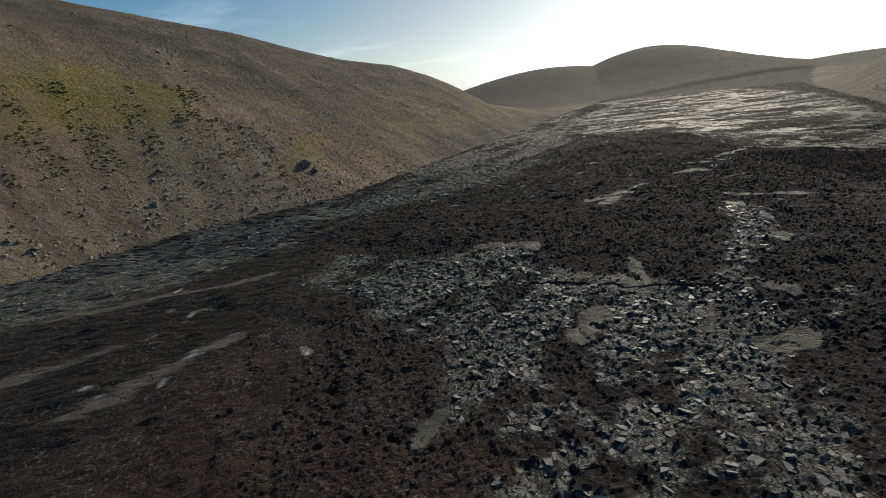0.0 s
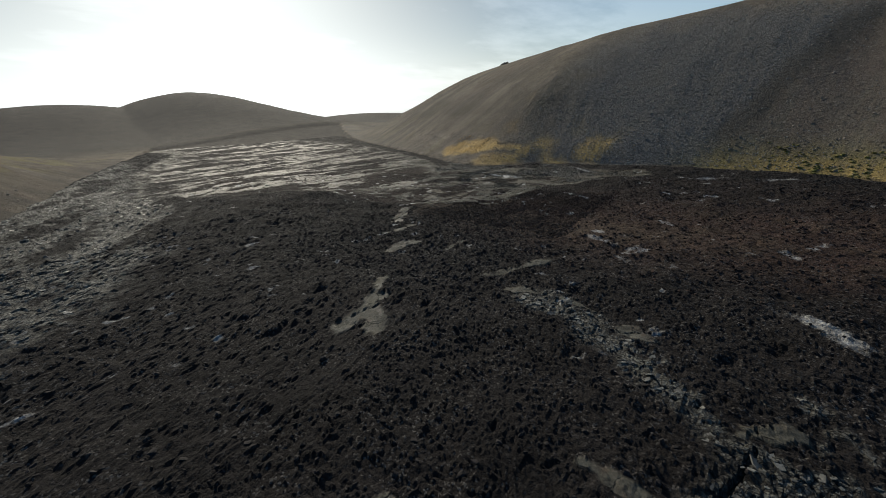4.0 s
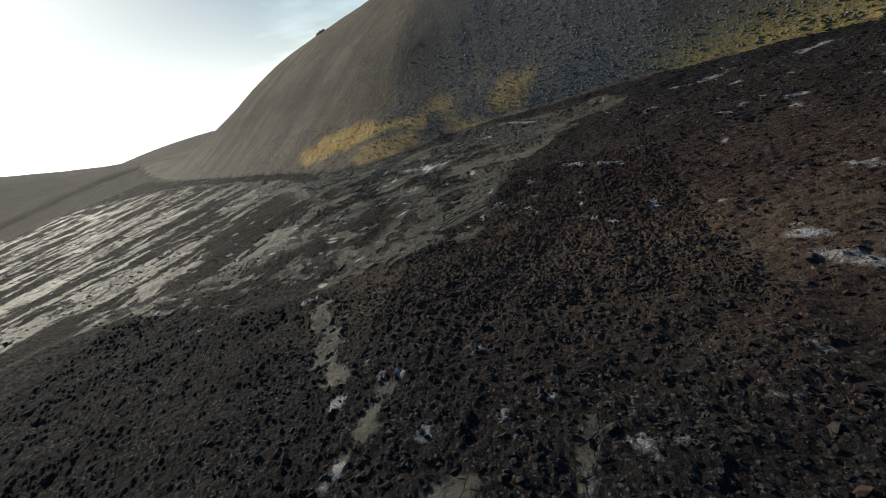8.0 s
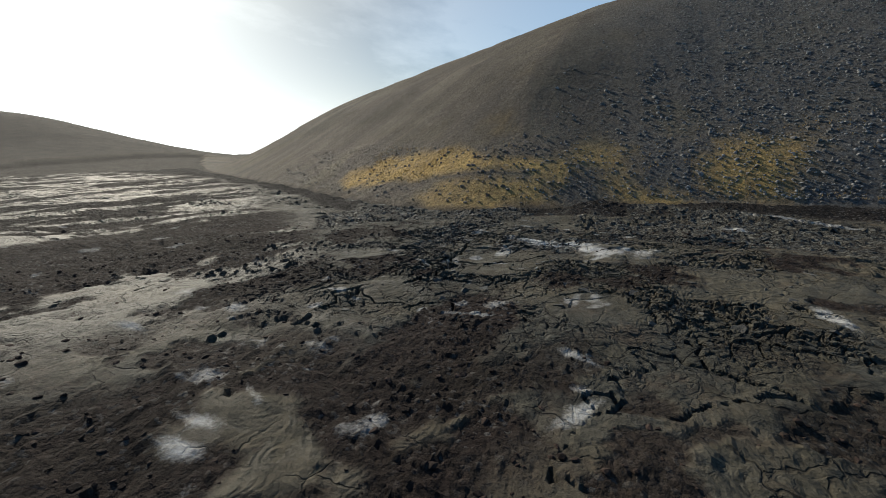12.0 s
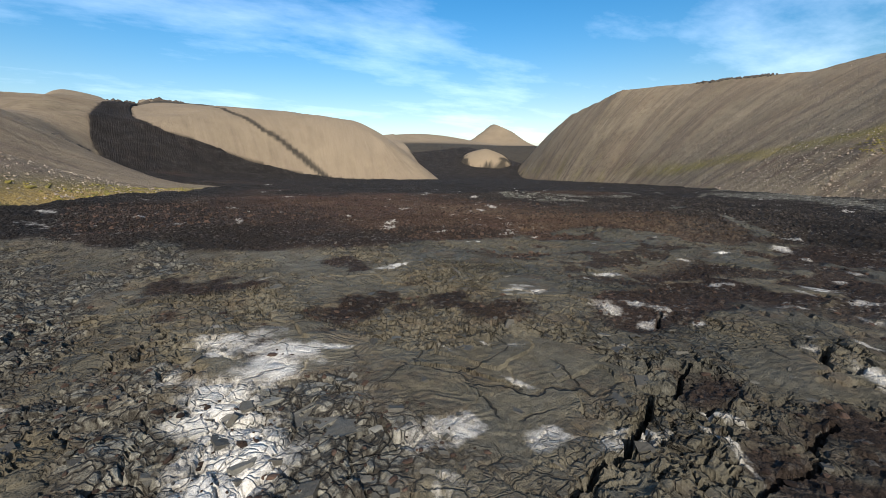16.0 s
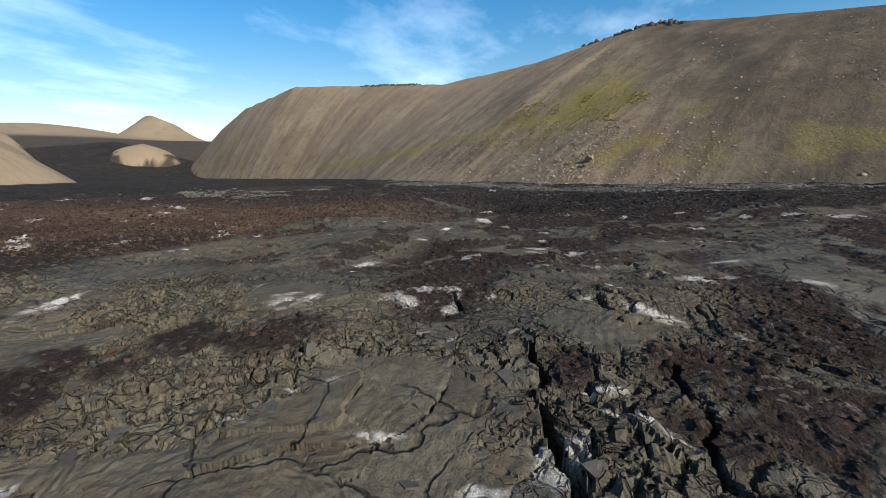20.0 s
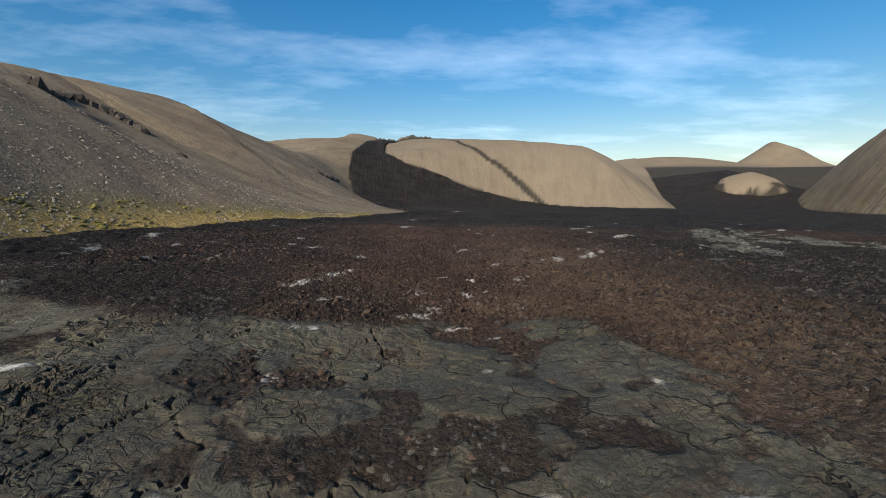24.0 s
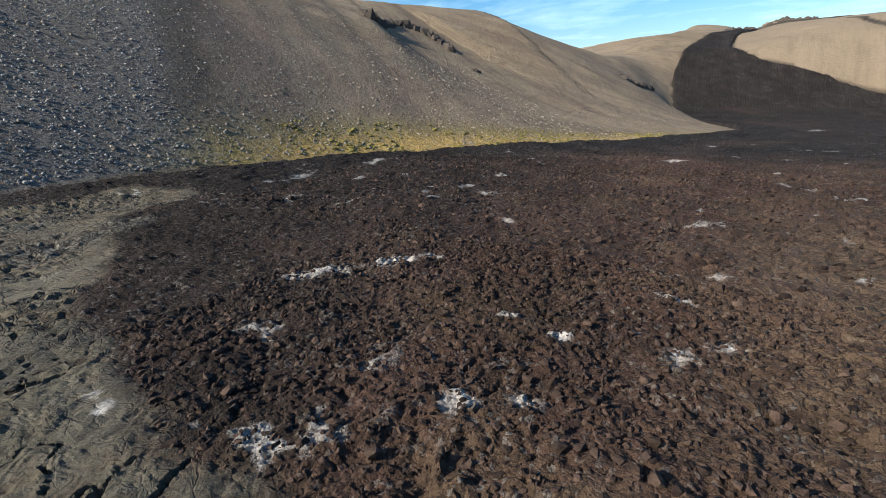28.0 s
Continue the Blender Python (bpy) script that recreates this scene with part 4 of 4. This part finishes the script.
def build_lava():
    grids = [(steps([-260, (-60, 3), (-14, 0.7), (30, 0.3), (84, 0.15), (104, 0.35), (160, 1.3)]), steps([-320, (-60, 2.5), (2, 0.6), (40, 0.3), (82, 0.15), (110, 0.3), (160, 0.8), (280, 2.5)]), 0.0)]
    grids += [(steps([x0 - 0.12, (x1 + 0.12, st)]), steps([y0 - 0.12, (y1 + 0.12, st)]), 0.004) for x0, x1, y0, y1, st in FINE]
    px, py, drop, quads, at = [], [], [], [], 0
    for n, (xs, ys, low) in enumerate(grids):
        x, y = np.meshgrid(xs, ys)
        keep = EDGE(x, y) > -2.5
        ok = keep[:-1, :-1] & keep[1:, :-1] & keep[:-1, 1:] & keep[1:, 1:]
        if n == 0:
            mx, my = 0.5 * (x[:-1, :-1] + x[1:, 1:]), 0.5 * (y[:-1, :-1] + y[1:, 1:])
            for x0, x1, y0, y1, _ in FINE:
                ok &= ~((mx > x0) & (mx < x1) & (my > y0) & (my < y1))
        i = np.arange(x.size).reshape(x.shape)
        faces = np.stack([i[:-1, :-1], i[:-1, 1:], i[1:, 1:], i[1:, :-1]], -1)[ok]
        used = np.unique(faces)
        back = np.full(x.size, -1)
        back[used] = np.arange(len(used)) + at
        px.append(x.ravel()[used])
        py.append(y.ravel()[used])
        drop.append(np.full(len(used), low))
        quads.append(back[faces])
        at += len(used)
    px, py, drop, quads = (np.concatenate(v) for v in (px, py, drop, quads))
    z, pah, slab, w, fine, rand_shine, crack, broken, jumble, sheet = lava_shape(px, py, True)
    me = mesh_from("lava_field", np.stack([px, py, z - drop], -1), quads, MAT_LAVA)
    red = smooth(34, 16, np.hypot((px - 46) / 1.15, py - 28) + 6 * w) + 0.4 * smooth(0.0, 0.5, fbm(px / 16, py / 16, 157, 3)) * smooth(20, 45, px)
    # rust is cut at low x: the rubble's backlit darkness put into colour
    red = red * (0.25 + 0.75 * smooth(64, 50, px + 3 * w)) * np.maximum(smooth(30, 44, px + 3 * w), smooth(20, 5, py))
    red = red + 0.8 * smooth(5, 2, np.hypot(px - 49, (py - 52)) + w) + 0.5 * smooth(14, 6, np.hypot(px + 6, py - 14) + 3 * w)
    red = (red + 0.3 * smooth(-1, 2, ROPY_IN(px, py)) * smooth(110, 85, py)) * smooth(2, 12, EDGE(px, py))
    white = np.zeros(px.shape)
    for n, (sx, sy, half, wide, turn) in enumerate(SALTS):
        half, wide = (half, wide) if n < 4 else (0.78 * half, 0.9 * wide)
        near = np.abs(px - sx) + np.abs(py - sy) < 4.5 * half + 2
        most, reach = (0.88, 2.8) if n < 4 else (0.7, 2.8)
        dx, dy = px[near] - sx, py[near] - sy
        c, s = math.cos(radians(turn)), math.sin(radians(turn))
        d = np.hypot((dx * c + dy * s) / half, (dy * c - dx * s) / wide)
        white[near] = np.maximum(white[near], most * smooth(reach, 0.0, d + 1.5 * fine[near] + 0.5 * w[near]))
    white = white * (1 - 0.06 * (1 - pah))
    white = np.maximum(white, 0.6 * (EDGE(px, py) > 4) * (py > -20) * smooth(0.6, 0.72, vnoise(px / 1.4, py / 1.4, 163)) * smooth(0.45, 0.6, vnoise(px / 11, py / 11, 167)) * smooth(0.1, 0.5, fine))
    white = np.maximum(white, crack * pah * 0.55 * smooth(0.55, 0.7, vnoise(px / 4, py / 4, 173)))
    ochre = smooth(0.0, 0.5, fbm(px / 7, py / 7, 179, 3)) * smooth(48, 54, px) * smooth(76, 66, py) * pah
    ochre = np.maximum(ochre, 0.75 * smooth(60, 64, px) * smooth(69, 64, py + w) * pah)
    # brown kept off low x too, painting in that backlit dark look
    ochre = np.maximum(ochre, 1.0 * (1 - pah) * smooth(49.5, 44, px + 2 * w) * smooth(36, 43, px) * smooth(22, 36, py) * smooth(66, 58, py + 2 * w))
    colours(me, "zone", pah, slab, np.clip(red, 0, 1))
    colours(me, "stain_shine", white, ochre, rand_shine)
    colours(me, "wear", broken, jumble, sheet)
    return tagged(new("lava_field", me), "cooled black and grey lava crust filling the valley floor", "lava field", kind="structure")


lava = build_lava()

# ---- stones, plates, tufts ----
GOLD = (1 + 5 ** 0.5) / 2
ICO = np.array([(-1, GOLD, 0), (1, GOLD, 0), (-1, -GOLD, 0), (1, -GOLD, 0), (0, -1, GOLD), (0, 1, GOLD), (0, -1, -GOLD), (0, 1, -GOLD), (GOLD, 0, -1), (GOLD, 0, 1), (-GOLD, 0, -1), (-GOLD, 0, 1)]) / math.hypot(1, GOLD)
ICO_F = np.array([(0, 11, 5), (0, 5, 1), (0, 1, 7), (0, 7, 10), (0, 10, 11), (1, 5, 9), (5, 11, 4), (11, 10, 2), (10, 7, 6), (7, 1, 8), (3, 9, 4), (3, 4, 2), (3, 2, 6), (3, 6, 8), (3, 8, 9), (4, 9, 5), (2, 4, 11), (6, 2, 10), (8, 6, 7), (9, 8, 1)])
N = 5
PLATE_F = np.array([(0, n, n + 1) for n in range(1, N - 1)] + [(n, N + n, (n + 1) % N) for n in range(N)] + [((n + 1) % N, N + n, N + (n + 1) % N) for n in range(N)])


def turned(v, yaw, tip, tipway):
    """Rows of points turned about z, then tipped by tip radians towards tipway."""
    c, s = np.cos(yaw)[:, None], np.sin(yaw)[:, None]
    x, y, z = v[..., 0] * c - v[..., 1] * s, v[..., 0] * s + v[..., 1] * c, v[..., 2]
    ax, ay = np.cos(tipway)[:, None], np.sin(tipway)[:, None]
    along, across = x * ax + y * ay, -x * ay + y * ax
    ct, st = np.cos(tip)[:, None], np.sin(tip)[:, None]
    along, z = along * ct + z * st, z * ct - along * st
    return np.stack([along * ax - across * ay, along * ay + across * ax, z], -1)


def stones(rng, n, jag=0.28, flat=(0.5, 0.9)):
    """n odd stones of about 1 m across."""
    v = ICO[None] * (1 + rng.uniform(-jag, jag, (n, 12, 1))) + rng.uniform(-0.12, 0.12, (n, 12, 3))
    v = v * np.stack([rng.uniform(0.35, 0.62, n), rng.uniform(0.3, 0.5, n), 0.5 * rng.uniform(*flat, n)], -1)[:, None]
    return turned(v, rng.uniform(0, 6.3, n), rng.uniform(0, 0.5, n), rng.uniform(0, 6.3, n)), ICO_F


def plates(rng, n, thick=(0.08, 0.16), tip=0.3):
    """n broken plates of about 1 m across, each tilted its own way."""
    a = (np.arange(N) + rng.uniform(-0.35, 0.35, (n, N))) * 2 * math.pi / N
    r = 0.5 * rng.uniform(0.45, 1.15, (n, N))
    top = np.stack([r * np.cos(a) * 1.15, r * np.sin(a) * 0.8, rng.uniform(-0.03, 0.03, (n, N))], -1)
    low = top * (1.06, 1.06, 1) - np.array((0, 0, 1)) * rng.uniform(*thick, n)[:, None, None]
    return turned(np.concatenate([top, low], 1), rng.uniform(0, 6.3, n), np.abs(rng.normal(0, tip, n)), rng.uniform(0, 6.3, n)), PLATE_F


def tufts(rng, n):
    """n tufts of five leaning blades, about 1 m high."""
    v = np.zeros((n, 15, 3))
    for b in range(5):
        a, lean = rng.uniform(0, 6.3, n), rng.uniform(0.2, 0.7, n)
        bx, by = np.cos(a), np.sin(a)
        v[:, 3 * b] = np.stack([bx * 0.06 - by * 0.05, by * 0.06 + bx * 0.05, 0 * a - 0.1], -1)
        v[:, 3 * b + 1] = np.stack([bx * 0.06 + by * 0.05, by * 0.06 - bx * 0.05, 0 * a - 0.1], -1)
        v[:, 3 * b + 2] = np.stack([bx * lean, by * lean, rng.uniform(0.6, 1.0, n)], -1)
    return v, np.arange(15).reshape(5, 3)


def mass(name, shapes, places, sizes, mat, parent, label):
    """Many small pieces joined into one mesh."""
    v, f = shapes
    n = len(v)
    co = v * sizes[:, None, None] + places[:, None]
    faces = f[None] + (np.arange(n) * v.shape[1])[:, None, None]
    ob = new(name, mesh_from(name, co.reshape(-1, 3), faces.reshape(-1, 3), mat))
    ob.parent = parent
    return tagged(ob, label, kind="stuff")


def pieces(name, shapes, mat, parent, rng, places, sizes):
    """Single pieces on a few shared meshes."""
    v, f = shapes
    meshes = [mesh_from(name, one, f, mat) for one in v]
    for n, (p, s) in enumerate(zip(places, sizes)):
        ob = new(name, meshes[n % len(meshes)])
        ob.parent = parent
        ob.matrix_local = Matrix.LocRotScale(Vector(p), Euler((rng.uniform(-0.2, 0.2), rng.uniform(-0.2, 0.2), rng.uniform(0, 6.3))), (s, s, s))


def on_lava(rng, n, x0, x1, y0, y1, want):
    """Random places on the lava where want(pah, slab, edge) holds."""
    x, y = rng.uniform(x0, x1, n), rng.uniform(y0, y1, n)
    z, pah, slab = lava_shape(x, y, True)[:3]
    ok = want(pah, slab, EDGE(x, y))
    return np.stack([x, y, z], -1)[ok]


def on_hill(rng, n, foot, s0, s1, u0, u1, power=1.0):
    """Random places on a hillside, s0 to s1 metres along its foot and u0 to u1 up from it."""
    s, u = rng.uniform(s0, s1, n), u0 + (u1 - u0) * rng.uniform(0, 1, n) ** power
    pts = np.array(foot)
    i = np.clip(np.searchsorted(pts[:, 2], s) - 1, 0, len(pts) - 2)
    a, b = pts[i], pts[i + 1]
    k = ((s - a[:, 2]) / (b[:, 2] - a[:, 2]))[:, None]
    way = (b - a)[:, :2] / np.hypot(*(b - a)[:, :2].T)[:, None]
    p = a[:, :2] + k * (b - a)[:, :2] + np.stack([way[:, 1], -way[:, 0]], -1) * u[:, None]
    return np.stack([p[:, 0], p[:, 1], land(p[:, 0], p[:, 1])], -1)


def spread(rng, n, lo, hi, power=2.2):
    return lo + (hi - lo) * rng.uniform(0, 1, n) ** power


def lava_pieces():
    rng = np.random.default_rng(11)
    rough = lambda pah, slab, edge: (pah < 0.45) & (slab < 0.5) & (edge > 0)
    p = on_lava(rng, 20000, 39, 60, 41, 58, rough)
    mass("clinker_rubble", stones(rng, len(p), 0.6), p, spread(rng, len(p), 0.04, 0.2, 3), MAT_CLINKER_MASS, lava, "loose dark brown clinker")
    p = on_lava(rng, 9000, 30, 76, 14, 42, rough)
    mass("clinker_rubble", stones(rng, len(p), 0.6), p, spread(rng, len(p), 0.08, 0.34, 3), MAT_CLINKER_MASS, lava, "loose dark brown clinker")
    p = on_lava(rng, 9000, 22, 44, 40, 64, rough)
    mass("clinker_rubble", stones(rng, len(p), 0.6), p, spread(rng, len(p), 0.06, 0.28, 3), MAT_BLACK_MASS, lava, "loose black clinker")
    p = on_lava(rng, 6000, -12, 40, 8, 60, rough)
    mass("clinker_rubble", stones(rng, len(p), 0.45), p, spread(rng, len(p), 0.1, 0.36, 3), MAT_BLACK_MASS, lava, "loose black clinker")
    p = on_lava(rng, 9000, 44, 84, 56, 84, lambda pah, slab, edge: (edge > 0) & (pah < 0.8))
    mass("crust_crumbs", stones(rng, len(p), 0.3, (0.3, 0.6)), p, spread(rng, len(p), 0.05, 0.22, 3), MAT_CLINKER_MASS, lava, "loose brown crust crumbs")
    p = on_lava(rng, 14000, -12, 26, 4, 46, lambda pah, slab, edge: slab > 0.4)
    mass("crust_plates", plates(rng, len(p)), p, spread(rng, len(p), 0.1, 0.6, 2.6), MAT_SLAB_MASS, lava, "broken grey lava plates")
    p = on_lava(rng, 7000, 44, 96, 62, 140, lambda pah, slab, edge: (slab > 0.4) & (edge > 1))
    mass("crust_plates", plates(rng, len(p), tip=0.25), p, spread(rng, len(p), 0.15, 0.75, 2.5), MAT_SLAB_MASS, lava, "broken grey lava plates")
    p = on_lava(rng, 9000, -40, 40, 30, 130, lambda pah, slab, edge: (slab > 0.4) & (edge > 0.5) & (edge < 22))
    mass("crust_plates", plates(rng, len(p), tip=0.35), p, spread(rng, len(p), 0.2, 0.8, 2.5), MAT_SLAB_MASS, lava, "broken grey lava plates")
    p = on_lava(rng, 900, 44, 60, 40, 58, rough)[:300]
    pieces("clinker_block", stones(rng, 12, 0.35), MAT_CLINKER, lava, rng, p + (0, 0, 0.05), spread(rng, len(p), 0.1, 0.32, 3.5))
    p = on_lava(rng, 1500, 62, 82, 56, 76, lambda pah, slab, edge: (pah + slab > 0.4) & (edge > 2))[:300]
    pieces("crust_slab", plates(rng, 12, (0.1, 0.2), 0.4), MAT_SLAB, lava, rng, p + (0, 0, 0.0), spread(rng, len(p), 0.18, 0.55, 2))


def hillside_pieces():
    rng = np.random.default_rng(12)
    s2, s4 = s_of(FOOT_B, 86, 40), s_of(FOOT_B, 87, 68)
    fan = tagged(new("scree_fan"), "fan of grey broken stones below a hill", "scree")
    p = on_hill(rng, 30000, FOOT_B, s2 - 26, s4 + 14, 1, 54, 1.25)
    d, _, (s,) = line_field(p[:, 0], p[:, 1], FOOT_B)
    odd = rng.uniform(0, 1, len(p))
    ok = (odd < smooth(76, 54, p[:, 1] + 0.15 * d)) & ((s + 0.28 * d > LOBE + 1.5) | ((s + 0.28 * d > LOBE - 2) & (odd < 0.25)) | ((odd < 0.35) & (d < 9) & (s > LOBE - 16)) | (odd < 0.06))
    p = p[ok & (odd < smooth(70, 30, d))]
    mass("scree", stones(rng, len(p), 0.3), p, spread(rng, len(p), 0.09, 0.34, 2.8), MAT_SCREE_MASS, fan, "grey angular stones")
    p = on_hill(rng, 300, FOOT_B, s2 + 3, s4, 0.5, 22)
    pieces("stone", stones(rng, 12, 0.3), MAT_SCREE, fan, rng, p, spread(rng, len(p), 0.22, 0.55))
    p = on_hill(rng, 3600, FOOT_B, s2 - 70, s2 + 3, 1, 48, 1.3)
    mass("loose_stones", stones(rng, len(p), 0.3), p, spread(rng, len(p), 0.12, 0.5, 3), MAT_BOULDER_MASS, ground, "small brown stones")
    p = on_hill(rng, 900, FOOT_B, s4 - 2, s4 + 60, 0.5, 9)
    mass("loose_stones", stones(rng, len(p), 0.3), p, spread(rng, len(p), 0.12, 0.45, 2.5), MAT_BOULDER_MASS, ground, "brown stones by the lava")
    a1, a2 = s_of(FOOT_A, -5, 90), s_of(FOOT_A, -75, 12)
    p = on_hill(rng, 4000, FOOT_A, a1, a2, 0.5, 24, 1.5)
    mass("loose_stones", stones(rng, len(p), 0.3), p, spread(rng, len(p), 0.12, 0.6, 3.5), MAT_BOULDER_MASS, ground, "brown stones at the foot of the hill")
    p = on_hill(rng, 700, FOOT_A, 184, 216, 3, 24)
    mass("loose_stones", stones(rng, len(p), 0.3), p, spread(rng, len(p), 0.15, 0.65, 3), MAT_BOULDER_MASS, ground, "pale fallen stones on the slope")
    p = on_hill(rng, 1500, FOOT_A, a1 - 60, a2 + 60, 2, 75, 1.1)
    mass("loose_stones", stones(rng, len(p), 0.3), p, spread(rng, len(p), 0.15, 0.75, 3.5), MAT_BOULDER_MASS, ground, "scattered stones up the hillside")
    # boulders
    meshes = []
    for one in stones(rng, 8, 0.22, (0.7, 0.95))[0]:
        bm = bmesh.new()
        for c in one:
            bm.verts.new(c)
        bm.verts.ensure_lookup_table()
        for f in ICO_F:
            bm.faces.new([bm.verts[n] for n in f])
        bmesh.ops.subdivide_edges(bm, edges=bm.edges[:], cuts=1, use_grid_fill=True)
        for v in bm.verts:
            v.co += 0.07 * Vector(rng.uniform(-1, 1, 3))
        bmesh.ops.bevel(bm, geom=[e for e in bm.edges if e.calc_length() > 0.3], offset=0.02, segments=1, affect="EDGES")
        me = bpy.data.meshes.new("boulder")
        bm.to_mesh(me)
        bm.free()
        me.materials.append(MAT_BOULDER)
        meshes.append(me)
    p = on_hill(rng, 46, FOOT_A, s_of(FOOT_A, -14, 72), s_of(FOOT_A, -50, 34), 2, 22, 1.3)
    big = [(-23.2, 75.6, 2.5), (-21.5, 74.6, 1.4)]
    spots = [(x, y, s) for x, y, s in big] + [(q[0], q[1], s) for q, s in zip(p, spread(rng, len(p), 0.55, 1.2))]
    for n, (x, y, s) in enumerate(spots):
        z = float(land(np.array([x]), np.array([y]))[0])
        ob = new("boulder", meshes[n % 8])
        ob.matrix_world = Matrix.LocRotScale((x, y, z + 0.12 * s), Euler((rng.uniform(-0.3, 0.3), rng.uniform(-0.3, 0.3), rng.uniform(0, 6.3))), (s, s, s))
        tagged(ob, "large angular brown boulder at the foot of a hill" if n < 2 else "brown angular boulder on a gravel hillside", "boulder", "boulders at the foot of the hill")
    # dry grass and moss
    p = on_hill(rng, 1100, FOOT_B, 406, 423, 3, 9)
    q = on_hill(rng, 900, FOOT_B, s2 + 6, s4 + 8, 1, 10, 1.5)
    p = np.concatenate([p, q])
    keep = fbm(p[:, 0] / 5, p[:, 1] / 5, 71, 3) > -0.15
    p = p[keep]
    mass("dry_grass", tufts(rng, len(p)), p, spread(rng, len(p), 0.12, 0.32, 1.5), MAT_HAY, ground, "straw-coloured dry grass tufts")
    p = np.concatenate([on_hill(rng, 1100, FOOT_B, s2 - 85, s2 - 12, 0.5, 6, 1.5), on_hill(rng, 2600, FOOT_A, s_of(FOOT_A, -23, 62) , s_of(FOOT_A, -46, 38) + 6, 14, 36)])
    keep = fbm(p[:, 0] / 4, p[:, 1] / 4, 91, 3) > 0.0
    p = p[keep]
    mass("moss_cushions", stones(rng, len(p), 0.2, (0.3, 0.5)), p, spread(rng, len(p), 0.25, 0.8, 1.5), MAT_MOSS, ground, "yellow-green moss cushions")


def outcrop(name, label, line, height, deep, rng):
    """A broken band of rock along a line of places, out of leaning angular blocks."""
    crag = tagged(new(name), label, "rock outcrop")
    spots = []
    for p, q in zip(line, line[1:]):
        n = max(2, int(math.hypot(q[0] - p[0], q[1] - p[1]) / (height * 0.4)))
        for k in range(n):
            s = (k + rng.uniform(0, 0.8)) / n
            spots.append((p[0] + s * (q[0] - p[0]) + rng.uniform(-deep, deep), p[1] + s * (q[1] - p[1]) + rng.uniform(-deep, deep)))
    xy = np.array(spots)
    z = land(xy[:, 0], xy[:, 1])
    base = Vector((*xy[0], z[0]))
    crag.location = base
    v, f = stones(rng, len(xy), 0.25, (0.8, 1.2))
    for one, (x, y), zz in zip(v, xy, z):
        size = height * rng.uniform(0.7, 1.6)
        ob = new("rock", mesh_from("rock", one * size, f, MAT_CRAG))
        ob.parent = crag
        ob.location = Vector((x, y, zz - 0.08 * size)) - base


def outcrops():
    rng = np.random.default_rng(13)
    outcrop("rock_outcrop", "dark rock ledge breaking out of a gravel slope", [(121.4, -27.5), (127, -45), (122.4, -52.5), (117.6, -51.5), (111.6, -49.3)], 2.5, 0.7, rng)
    outcrop("rock_outcrop", "small dark rock knob on a gravel slope", [(102.5, -40.6), (100.5, -42)], 1.3, 0.6, rng)
    outcrop("rock_outcrop", "dark rock ledge near the end of a hill", [(82, -103), (78, -112), (76, -121)], 2.0, 0.7, rng)
    outcrop("rock_outcrop", "dark rock rim on a hill's crest", [(-100, 108), (-112, 101), (-124, 90), (-134, 79)], 1.8, 2.0, rng)
    outcrop("rock_outcrop", "dark rock rim on a far crest", [(-175, -5), (-188, -30), (-197, -48)], 1.6, 1.6, rng)
    outcrop("rock_outcrop", "single rock on the ridge", [(180, 122), (183, 126)], 1.6, 0.5, rng)
    outcrop("lava_crags", "black lava crags at the head of the flow", [(62, -288), (48, -292), (34, -296), (20, -300)], 3.0, 3.0, rng)


lava_pieces()
hillside_pieces()
outcrops()
